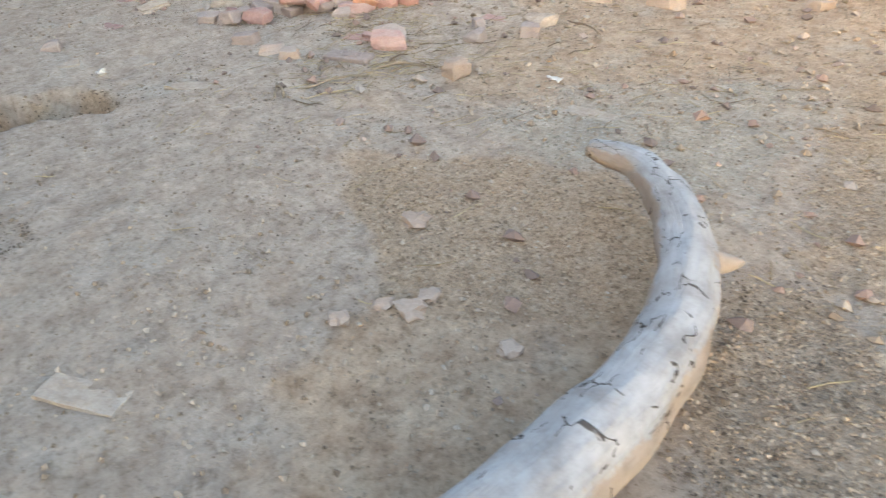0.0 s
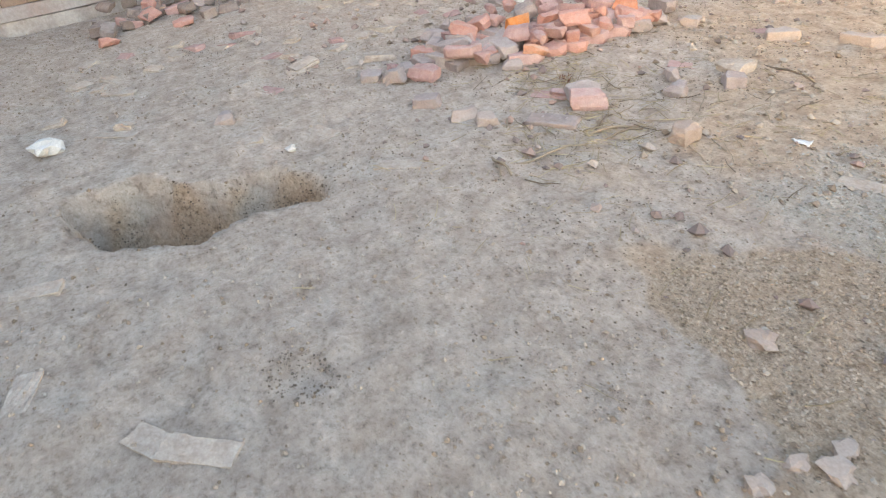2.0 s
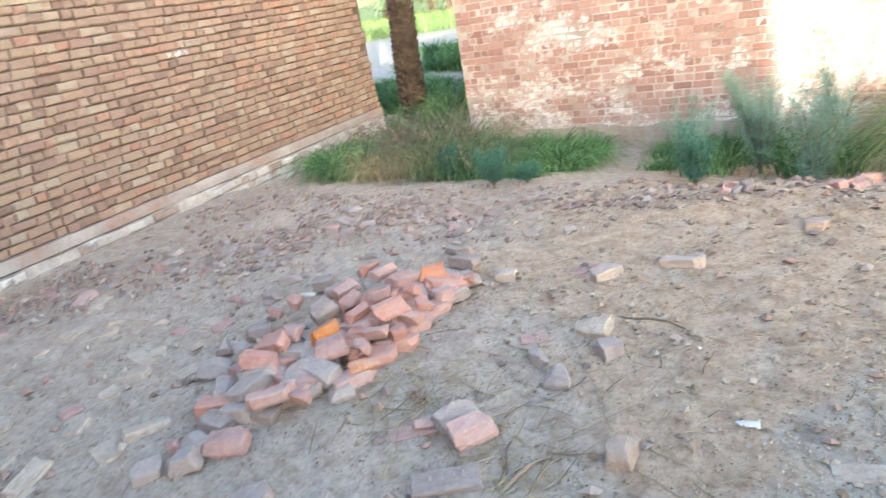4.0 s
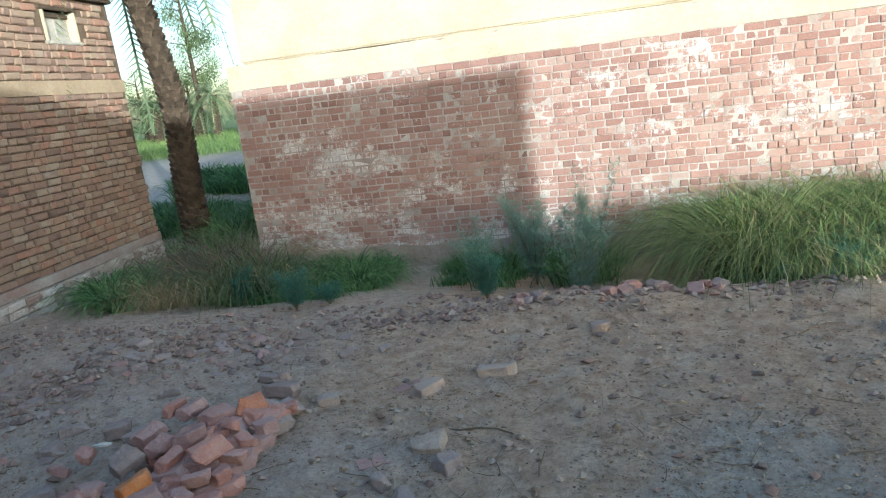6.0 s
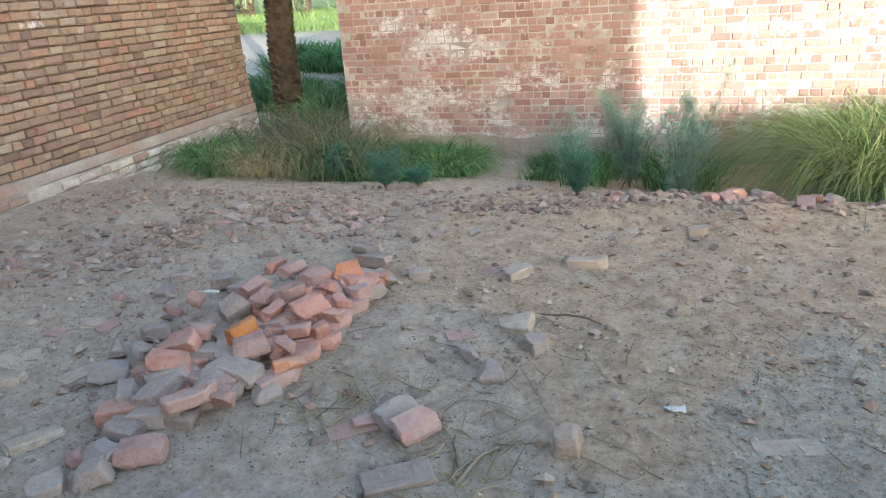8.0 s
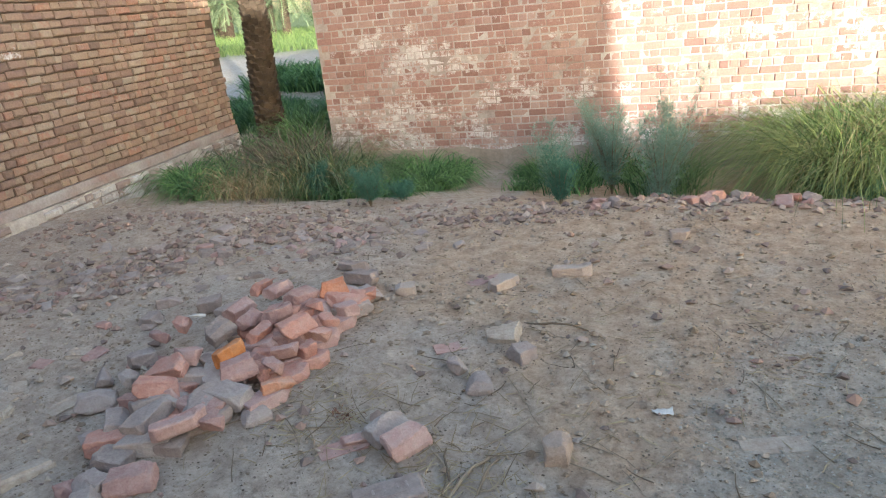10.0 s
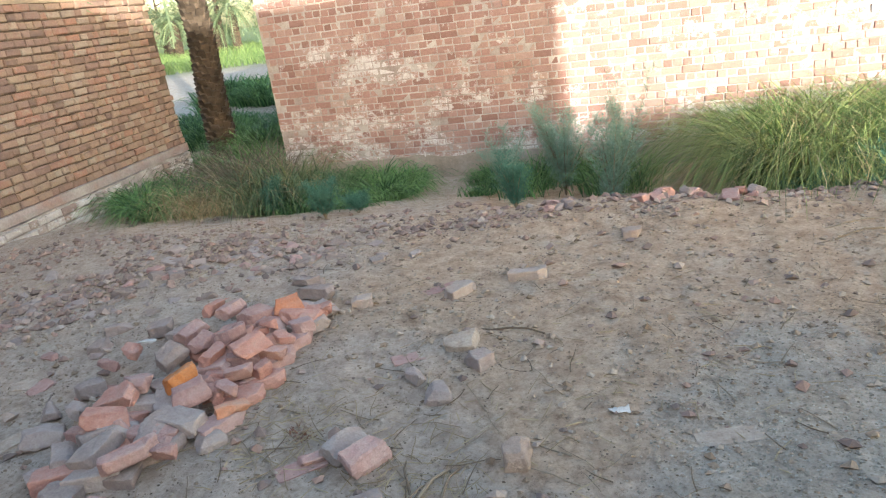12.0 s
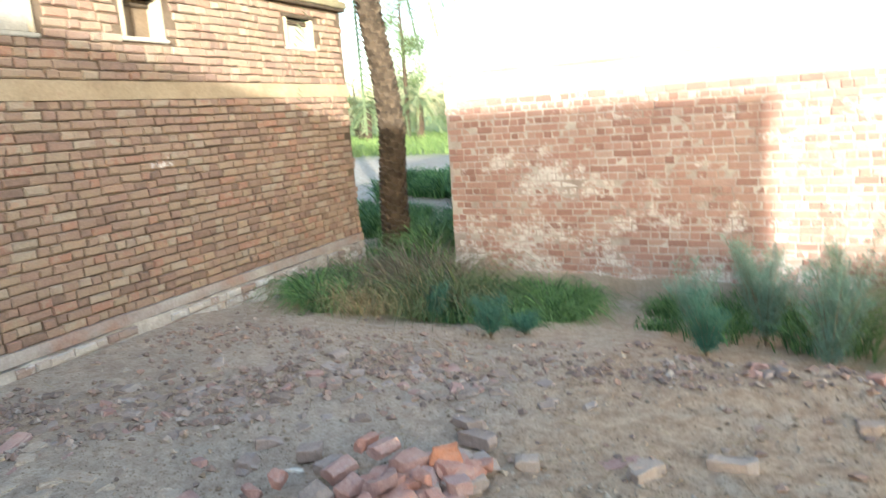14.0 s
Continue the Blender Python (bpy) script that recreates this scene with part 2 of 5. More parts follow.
M_GREY_RENDER = surface("grey_base_render", [(0.3, (0.30, 0.25, 0.20)), (0.55, (0.40, 0.345, 0.29)), (0.8, (0.50, 0.46, 0.41))], 2.2, 40, 0.95, 0.6, None, 0.0, "World")
M_CREAM = surface("cream_mud_plaster", [(0.3, (0.52, 0.43, 0.31)), (0.55, (0.62, 0.54, 0.41)), (0.8, (0.68, 0.62, 0.50))], 1.6, 30, 0.95, 0.5, None, 0.0, "World")
M_BAND = surface("tan_mortar_band", [(0.3, (0.36, 0.27, 0.18)), (0.6, (0.45, 0.35, 0.24)), (0.8, (0.36, 0.22, 0.16))], 3.5, 40, 0.95, 0.5, None, 0.0, "World")
M_WHITE = surface("chalky_white_plaster", [(0.3, (0.38, 0.345, 0.295)), (0.7, (0.55, 0.515, 0.46))], 4, 50)
M_SLAB = surface("weathered_eave_slab", [(0.3, (0.24, 0.20, 0.13)), (0.7, (0.36, 0.31, 0.20))], 3, 40, 0.95, 0.5, None, 0.0, "World")
M_TIMBER = surface("dark_old_timber", [(0.3, (0.07, 0.05, 0.035)), (0.7, (0.14, 0.105, 0.075))], 5, 60, 0.85, 0.5, (1, 1, 6))
M_BOARD = surface("brown_window_board", [(0.3, (0.17, 0.12, 0.08)), (0.7, (0.27, 0.20, 0.14))], 4, 50)
def dusty(m):
    """Pale yard dust settled on what faces up."""
    n, l = m.node_tree.nodes, m.node_tree.links
    b = n["Principled BSDF"]
    old = b.inputs["Base Color"].links[0].from_socket
    geo, sep = n.new("ShaderNodeNewGeometry"), n.new("ShaderNodeSeparateXYZ")
    l.new(geo.outputs["Normal"], sep.inputs[0])
    patchy = ramp(n, l, noise_node(n, l, 24.0, 4.0, 0.7), [(0.38, (0.04, 0.04, 0.04)), (0.68, (0.42, 0.42, 0.42))])
    fac = math_node(n, l, "MULTIPLY", math_node(n, l, "MAXIMUM", sep.outputs[2], 0.12), patchy)
    l.new(blend(n, l, fac, old, (0.44, 0.375, 0.315)), b.inputs["Base Color"])
    return m


M_BRICK = [
    dusty(surface("greyish_mauve_brick", [(0.25, (0.25, 0.195, 0.175)), (0.5, (0.345, 0.28, 0.255)), (0.78, (0.43, 0.375, 0.345))], 11, 130, 0.93, 0.6, None, 0.35)),
    dusty(surface("dusty_pink_brick", [(0.25, (0.31, 0.185, 0.165)), (0.5, (0.44, 0.27, 0.24)), (0.78, (0.54, 0.39, 0.355))], 11, 130, 0.93, 0.6, None, 0.3)),
    dusty(surface("salmon_brick", [(0.25, (0.38, 0.19, 0.15)), (0.5, (0.52, 0.275, 0.22)), (0.78, (0.57, 0.37, 0.31))], 11, 130, 0.93, 0.6, None, 0.3)),
    dusty(surface("bright_orange_brick", [(0.25, (0.48, 0.19, 0.10)), (0.5, (0.58, 0.25, 0.145)), (0.8, (0.57, 0.36, 0.26))], 11, 130, 0.92, 0.6, None, 0.25)),
    dusty(surface("burnt_orange_brick", [(0.25, (0.44, 0.15, 0.045)), (0.5, (0.57, 0.22, 0.07)), (0.8, (0.54, 0.29, 0.14))], 11, 130, 0.92, 0.6, None, 0.25)),
    dusty(surface("dull_brown_brick", [(0.25, (0.20, 0.15, 0.125)), (0.5, (0.27, 0.21, 0.18)), (0.78, (0.36, 0.30, 0.265))], 11, 130, 0.93, 0.6, None, 0.4)),
    dusty(surface("pale_dusted_brick", [(0.25, (0.34, 0.26, 0.215)), (0.5, (0.43, 0.345, 0.29)), (0.78, (0.50, 0.42, 0.365))], 11, 130, 0.93, 0.6, None, 0.3)),
]
M_EARTH_BRICK = surface("dust_covered_brick", [(0.3, (0.32, 0.25, 0.195)), (0.5, (0.44, 0.365, 0.295)), (0.72, (0.51, 0.44, 0.365))], 18, 110, 0.95, 0.6)
M_STONE = surface("pale_clay_stone", [(0.28, (0.36, 0.275, 0.22)), (0.55, (0.44, 0.35, 0.285)), (0.8, (0.51, 0.425, 0.36))], 14, 150, 0.93, 0.5, None, 0.3)
M_WHITE_STONE = surface("whitish_stone", [(0.3, (0.50, 0.47, 0.42)), (0.7, (0.68, 0.66, 0.61))], 10, 120)
M_CLOD = surface("soil_clods", [(0.15, (0.25, 0.185, 0.13)), (0.45, (0.36, 0.285, 0.215)), (0.8, (0.46, 0.39, 0.315))], 3, 160, 0.95, 0.4, None, 0.75, "World")
M_RUBBLE = surface("brick_crumbs", [(0.1, (0.20, 0.155, 0.135)), (0.4, (0.28, 0.21, 0.18)), (0.65, (0.37, 0.25, 0.20)), (0.9, (0.44, 0.38, 0.33))], 3, 140, 0.95, 0.4, None, 0.8, "World")
M_GRIT = surface("brown_grit", [(0.12, (0.22, 0.165, 0.115)), (0.45, (0.39, 0.30, 0.215)), (0.88, (0.52, 0.425, 0.325))], 3, 160, 0.95, 0.4, None, 0.8, "World")
M_SILT = surface("pale_silt_crumbs", [(0.12, (0.24, 0.21, 0.165)), (0.5, (0.40, 0.365, 0.30)), (0.88, (0.52, 0.49, 0.43))], 3, 160, 0.95, 0.4, None, 0.8, "World")
M_DARK = surface("dark_earth_crumbs", [(0.12, (0.12, 0.09, 0.065)), (0.5, (0.20, 0.155, 0.115)), (0.88, (0.30, 0.24, 0.185))], 3, 160, 0.95, 0.4, None, 0.8, "World")
M_LOG = log_material()
M_BARK = surface("palm_bark", [(0.25, (0.035, 0.026, 0.019)), (0.5, (0.085, 0.063, 0.046)), (0.8, (0.16, 0.122, 0.09))], 9, 80, 0.95, 0.9, None, 0.2)
M_TWIG = surface("dry_twig", [(0.3, (0.17, 0.125, 0.085)), (0.7, (0.33, 0.265, 0.19))], 20, 120, 0.9, 0.3, None, 0.5)
M_PAPER = surface("crumpled_white_paper", [(0.3, (0.66, 0.63, 0.58)), (0.7, (0.80, 0.78, 0.74))], 20, 90, 0.8)
M_GRASS = leaf_material("green_grass", (0.024, 0.08, 0.028), (0.185, 0.335, 0.12))
M_TALL = leaf_material("tall_reed_grass", (0.05, 0.10, 0.028), (0.27, 0.325, 0.115))
M_STRAW = leaf_material("dry_straw", (0.25, 0.185, 0.10), (0.47, 0.385, 0.235))
M_RED_WEED = leaf_material("withered_red_weed", (0.10, 0.04, 0.025), (0.24, 0.11, 0.065))
M_DEAD = leaf_material("dead_grey_brush", (0.10, 0.085, 0.065), (0.24, 0.205, 0.155))
M_STALK = leaf_material("grey_green_stalk", (0.05, 0.095, 0.045), (0.19, 0.235, 0.115))
M_FEATHER = leaf_material("bluish_feathery_leaf", (0.12, 0.22, 0.165), (0.29, 0.42, 0.32))
M_TEAL = leaf_material("teal_feathery_leaf", (0.035, 0.12, 0.085), (0.11, 0.25, 0.17))
M_FROND = leaf_material("palm_frond", (0.075, 0.12, 0.06), (0.22, 0.27, 0.15))
M_TREE = leaf_material("tree_leaf", (0.05, 0.085, 0.03), (0.15, 0.20, 0.085))
M_CROP = leaf_material("crop_leaf", (0.085, 0.145, 0.04), (0.20, 0.275, 0.095))
M_BACK = surface("plain_brick_house", [(0.3, (0.30, 0.19, 0.13)), (0.7, (0.42, 0.28, 0.19))], 1.5, 20, 0.95, 0.4, None, 0.0, "World")


# ---------------------------------------------------------------- helpers for meshes
def mesh_of(name, verts, faces, mat, smooth=False):
    me = bpy.data.meshes.new(name)
    me.from_pydata(verts, [], faces)
    me.materials.append(mat)
    if smooth:
        me.polygons.foreach_set("use_smooth", [True] * len(me.polygons))
    me.update()
    return me


def from_bm(name, bm, mat, smooth=False):
    me = bpy.data.meshes.new(name)
    bmesh.ops.recalc_face_normals(bm, faces=bm.faces)
    bm.to_mesh(me)
    bm.free()
    me.materials.append(mat)
    if smooth:
        me.polygons.foreach_set("use_smooth", [True] * len(me.polygons))
    return me


def child(name, me, parent, m=None, label=""):
    ob = new(name, me)
    ob.parent = parent
    if m is not None:
        ob.matrix_local = m
    return tagged(ob, label)


def box_faces(verts, faces, x0, x1, y0, y1, z0, z1):
    k = len(verts)
    verts += [(x, y, z) for x in (x0, x1) for y in (y0, y1) for z in (z0, z1)]
    faces += [tuple(k + i for i in f) for f in ((0, 1, 3, 2), (4, 6, 7, 5), (0, 4, 5, 1), (2, 3, 7, 6), (0, 2, 6, 4), (1, 5, 7, 3))]


def bevel_box(name, sx, sy, sz, mat, bevel=0.006, z0=0.0):
    """A box with rounded edges that stands on z0."""
    bm = bmesh.new()
    bmesh.ops.create_cube(bm, size=1, matrix=Matrix.Translation((0, 0, z0 + sz / 2)) @ Matrix.Diagonal((sx, sy, sz, 1)))
    bmesh.ops.bevel(bm, geom=bm.edges[:], offset=bevel, segments=2, affect="EDGES")
    return from_bm(name, bm, mat)


def smooth_step(a, b, x):
    x = min(1.0, max(0.0, (x - a) / (b - a)))
    return x * x * (3 - 2 * x)


# ---------------------------------------------------------------- ground
def bowl(x, y, cx, cy, rx, ry, turn):
    c, s = math.cos(turn), math.sin(turn)
    u, v = (c * (x - cx) + s * (y - cy)) / rx, (-s * (x - cx) + c * (y - cy)) / ry
    return math.sqrt(u * u + v * v)


def ground_z(x, y, fine=True):
    """The height of the ground."""
    left = 1 - smooth_step(-6.6, -5.2, x)
    right = smooth_step(-2.9, -2.0, x)
    soft_drop = smooth_step(4.7, 7.9, y) * (0.50 - 0.22 * left)
    steep_drop = smooth_step(5.35, 6.1, y) * 0.34 + smooth_step(6.1, 8.0, y) * 0.16
    z = -(soft_drop * (1 - right) + steep_drop * right)
    z += 0.05 * right * math.exp(-((y - 5.15) / 0.35) ** 2)
    z += -0.05 * smooth_step(-5.6, -7.0, x) if x > -7.0 else -0.05
    z += 0.30 * smooth_step(13.0, 18.0, y)
    if abs(x) < 30 and -20 < y < 40:
        a = 1 - smooth_step(0.72, 1.02, bowl(x, y, -2.97, 0.59, 0.39, 0.25, 0.75) + 0.25 * noise.noise((x * 6, y * 6, 2.0)))
        b = 1 - smooth_step(0.60, 1.04, bowl(x, y, -2.82, 1.06, 0.24, 0.16, 0.85) + 0.25 * noise.noise((x * 6, y * 6, 2.0)))
        z -= max(0.36 * a, 0.25 * b)
        z -= 0.02 * (1 - smooth_step(0.4, 1.0, bowl(x, y, -1.70, 0.74, 0.10, 0.08, 0.3)))
        z -= 0.018 * (1 - smooth_step(0.4, 1.0, bowl(x, y, -1.29, 0.45, 0.12, 0.05, 2.0)))
        if fine:
            z += 0.030 * noise.noise((x * 0.9, y * 0.9, 3.1)) + 0.016 * noise.noise((x * 3.1, y * 3.1, 1.7)) + 0.011 * noise.noise((x * 9.0, y * 9.0, 0.3))
            z += 0.007 * noise.noise((x * 22.0, y * 22.0, 5.3))
    return z


def spread(lo, hi, step, reach):
    """Even lines from lo to hi, then ever wider ones out to reach."""
    mid = list(np.arange(lo, hi + step / 2, step))
    out, d = [], step
    while (out[-1] if out else 0) < reach:
        d *= 1.35
        out.append((out[-1] if out else 0) + d)
    return [lo - o for o in reversed(out)] + mid + [hi + o for o in out]


def soil_map(x, y):
    """Shares of brown loam, dark grit, green field and pale silt."""
    edge = 2.9 - 0.85 * math.exp(-(((x + 1.75) / 0.5) ** 2)) + 0.4 * noise.noise((x * 1.6, y * 1.6, 9.0))
    loam = smooth_step(-3.9, -2.7, x) * smooth_step(edge, edge + 0.7, y) * 0.9
    loam = max(loam, 0.5 * math.exp(-(((x + 2.0) / 0.7) ** 2) - ((y - 2.15) / 0.25) ** 2))
    pale = 1 - smooth_step(0.3, 1.4, bowl(x, y, -1.0, 2.75, 0.75, 0.48, 1.9) + 0.9 * noise.noise((x * 1.7, y * 1.7, 6.0)) + 0.5 * noise.noise((x * 5.0, y * 5.0, 6.0)))
    wavy = 0.35 * noise.noise((x * 2.2, y * 2.2, 4.0)) + 0.2 * noise.noise((x * 6.0, y * 6.0, 4.0))
    dug = min(0.533 * x + 0.846 * y - 0.80, 0.795 * x - 0.607 * y + 2.34, 0.10 - x, 0.26 - 1.5 * (x + 0.95) * (x + 0.95) + 2.35 - y) + 0.40 * wavy + 0.25 * noise.noise((x * 1.4, y * 1.4, 17.0))
    dug = smooth_step(-0.10, 0.10, dug)
    pale *= 1 - dug
    pale = max(pale, 1 - smooth_step(0.5, 1.2, bowl(x, y, -3.55, 7.2, 0.55, 1.3, 0.15) + 0.4 * noise.noise((x * 2.0, y * 2.0, 3.0))))
    loam = max(loam, 1.05 * dug)
    hole = max(1 - smooth_step(0.75, 1.05, bowl(x, y, -2.97, 0.59, 0.39, 0.25, 0.75)), 1 - smooth_step(0.7, 1.1, bowl(x, y, -2.82, 1.06, 0.24, 0.16, 0.85)))
    loam = max(loam, hole)
    loam = max(loam, 0.7 * smooth_step(0.0, 0.7, x) * smooth_step(2.2, 3.0, y))
    grit = dug * (1 - smooth_step(0.6, 1.2, bowl(x, y, -0.95, 2.05, 0.70, 0.50, 0.7) + wavy))
    grit = max(grit, 0.8 * (1 - smooth_step(0.7, 1.2, bowl(x, y, -0.30, 3.25, 0.80, 0.42, 2.1) + wavy)))
    grit = max(grit, 0.9 * (1 - smooth_step(0.6, 1.3, bowl(x, y, 0.0, 2.15, 0.42, 0.24, 2.25))))
    grit = max(grit, hole, 0.6 * math.exp(-(((x - 1.2 * y + 9.95) / 0.95) ** 2)) * (1 - smooth_step(4.8, 5.6, y)) + wavy * 0.4)
    far = smooth_step(25.3, 26.5, y + 0.12 * (x + 16))
    return loam * (1 - pale), grit * (1 - 0.8 * pale), far, pale


def make_ground():
    xs, ys = spread(-7.6, 1.6, 0.035, 900.0), spread(-0.4, 7.2, 0.035, 900.0)
    verts, cols = [], []
    for y in ys:
        for x in xs:
            verts.append((x, y, ground_z(x, y)))
            cols.append(soil_map(x, y))
    w = len(xs)
    faces = [(j * w + i, j * w + i + 1, (j + 1) * w + i + 1, (j + 1) * w + i) for j in range(len(ys) - 1) for i in range(w - 1)]
    me = mesh_of("ground", verts, faces, M_SOIL, True)
    at = me.color_attributes.new("soil", "FLOAT_COLOR", "POINT")
    at.data.foreach_set("color", np.array(cols, dtype=np.float32).ravel())
    return tagged(new("ground", me), "dry dusty earth yard with brown loam and grit", "ground", kind="structure")


make_ground()

# ---------------------------------------------------------------- brick walls
rng = random.Random(7)


def face_brick(length, height, depth, wobble, bev):
    """Verts and faces of a wall brick: its front at +y, worn edges, open at the back."""
    a, b = length / 2, height / 2
    j = lambda s: rng.uniform(-s, s)  # noqa: E731
    back = [(-a, -depth, -b), (a, -depth, -b), (a, -depth, b), (-a, -depth, b)]
    rim = [(x + j(wobble), -bev + j(bev * 0.4), z + j(wobble * 0.7)) for x, _, z in back]
    tilt = j(0.004)
    front = [(x * (1 - bev / a * rng.uniform(0.7, 1.6)), j(0.0025) + tilt * (1 if x > 0 else -1), z * (1 - bev / b * rng.uniform(0.7, 1.5))) for x, _, z in rim]
    faces = [(8, 9, 10, 11)] + [(k, (k + 1) % 4, 4 + (k + 1) % 4, 4 + k) for k in range(4)] + [(4 + k, 4 + (k + 1) % 4, 8 + (k + 1) % 4, 8 + k) for k in range(4)]
    return back + rim + front, [tuple(reversed(f)) for f in faces]


def lay_bricks(wall, bond, u0, u1, z0, courses, pitch, mat, near, blocked, joint, bev, wobble, proud, lift=0.0):
    """Courses of bricks on the front of a wall: the nearest as pieces of their own, the rest as one part."""
    shapes = {}
    verts, faces, pieces = [], [], []
    for row in range(courses):
        z = z0 + (row + 0.5) * pitch
        header = bond == "english" and row % 2
        u = u0 - rng.uniform(0, 0.1) + (0.06 if row % 2 else 0.0)
        while u < u1:
            full = 0.090 if header else 0.190
            if bond == "mixed":
                full = rng.choice((0.205, 0.195, 0.185, 0.098, 0.098, 0.092, 0.10, 0.14))
            nxt = u + full + joint * (0.6 if bond == "mixed" else 1.0)
            if not blocked(u + full / 2, z, full):
                pieces.append((u + full / 2, z + rng.uniform(-0.003, 0.003) + (0.009 * noise.noise((u * 0.8, z * 1.5, 1.0)) + 0.004 * noise.noise((u * 3.0, z * 4.0, 2.0)) if bond == "mixed" else 0.0), round(full, 3)))
            u = nxt
    near_ones = [p for p in pieces if near(p[0], p[1])][:300]
    chosen = set(near_ones)
    for u, z, full in pieces:
        height = pitch - joint * rng.uniform(0.75, 1.25)
        out = lift + rng.uniform(-proud, proud)
        if (u, z, full) in chosen:
            key = (full, rng.randrange(5))
            if key not in shapes:
                shapes[key] = mesh_of("brick", *face_brick(full, pitch - joint, 0.05, wobble, bev), mat)
            child("brick", shapes[key], wall, pose(u, out, z, 0, rng.uniform(-1.3, 1.3), 0))
        else:
            v, f = face_brick(full, height, 0.05, wobble, bev)
            k = len(verts)
            verts += [(x + u, y + out, w + z) for x, y, w in v]
            faces += [tuple(k + i for i in q) for q in f]
    if verts:
        tagged(child("brickwork", mesh_of("brickwork", verts, faces, mat), wall), kind="stuff")


# the tan house beside the yard; local x runs along its wall, local y out of it
WEST = pose(-7.26, 8.353, 0, 0, 0, math.degrees(math.atan2(-0.9985, 0.0545)))
WINDOWS = [(0.62, 1.14, 2.545, 2.87), (2.87, 3.32, 2.50, 2.85), (4.10, 4.62, 2.47, 2.84)]


def wall_core(name, m, u0, u1, z0, z1, thick, holes, mat, label, front=-0.016):
    """A wall with openings right through it; its front lies behind the faces of the bricks."""
    us = sorted({u0, u1, *(h[0] for h in holes), *(h[1] for h in holes)})
    zs = sorted({z0, z1, *(h[2] for h in holes), *(h[3] for h in holes)})
    verts, faces = [], []
    for a, b in zip(us, us[1:]):
        run = None
        for c, d in zip(zs, zs[1:]):
            hole = any(h[0] <= a and b <= h[1] and h[2] <= c and d <= h[3] for h in holes)
            if hole:
                if run:
                    box_faces(verts, faces, a, b, -thick, front, *run)
                run = None
            else:
                run = (run[0], d) if run else (c, d)
        if run:
            box_faces(verts, faces, a, b, -thick, front, *run)
    ob = new(name, mesh_of(name, verts, faces, mat))
    ob.matrix_world = m
    return tagged(ob, label, "wall", kind="structure")


west = wall_core("wall_west", WEST, 0.0, 15.0, -0.6, 3.02, 0.35, WINDOWS, M_TAN_JOINT, "tan fired-brick house wall with recessed mud joints coloured dark for shade", -0.022)


def west_blocked(u, z, full):
    if 1.975 < z < 2.125:
        return True
    return any(a - 0.03 - full * 0.3 < u < b + 0.03 + full * 0.3 and c - 0.05 < z < d + 0.05 for a, b, c, d in WINDOWS) or u < full / 2 - 0.02



def stretch_box(name, m_parent, x0, x1, y0, y1, z0, z1, mat, label="", bevel=0.008):
    bm = bmesh.new()
    bmesh.ops.create_cube(bm, size=1, matrix=Matrix.Translation(((x0 + x1) / 2, (y0 + y1) / 2, (z0 + z1) / 2)) @ Matrix.Diagonal((x1 - x0, y1 - y0, z1 - z0, 1)))
    bmesh.ops.bevel(bm, geom=bm.edges[:], offset=bevel, segments=2, affect="EDGES")
    return child(name, from_bm(name, bm, mat), m_parent, None, label)


def rough_strip(name, parent, u0, u1, y0, y1, z0, z1, mat, wave, label="", step=0.06):
    """A long worn moulding along a wall, its top and front uneven."""
    verts, faces = [], []
    count = int((u1 - u0) / step)
    for i in range(count + 1):
        u = u0 + (u1 - u0) * i / count
        a, b, c = (wave * noise.noise((u * 2.3, k * 7.7, z0 * 5)) + 0.4 * wave * noise.noise((u * 9.0, k * 3.1, 2.0)) for k in (1, 2, 3))
        verts += [(u, y0, z0), (u, y1 + a, z0), (u, y1 + b, (z0 + z1) / 2 + c), (u, y1 - wave * 0.5 + a, z1 + b * 0.6 - wave * 0.3), (u, y0, z1 + b * 0.6)]
    for i in range(count):
        k = 5 * i
        faces += [(k + j, k + j + 1, k + j + 6, k + j + 5) for j in range(4)]
    faces += [(0, 4, 3, 2, 1), tuple(5 * count + j for j in range(5))]
    return child(name, mesh_of(name, verts, faces, mat, False), parent, None, label)


rough_strip("plinth", west, -0.03, 15.0, -0.02, 0.035, -0.6, 0.06, M_PLINTH, 0.03, "whitish flaking plinth of rough render")
rough_strip("plinth_course", west, -0.02, 15.0, -0.02, 0.022, 0.065, 0.165, M_PLINTH_RED, 0.010, "pinkish brick-on-edge plinth course")
rough_strip("mortar_band", west, 0.0, 15.0, -0.02, 0.004, 1.972, 2.128, M_BAND, 0.008, "plain tan mortar band")


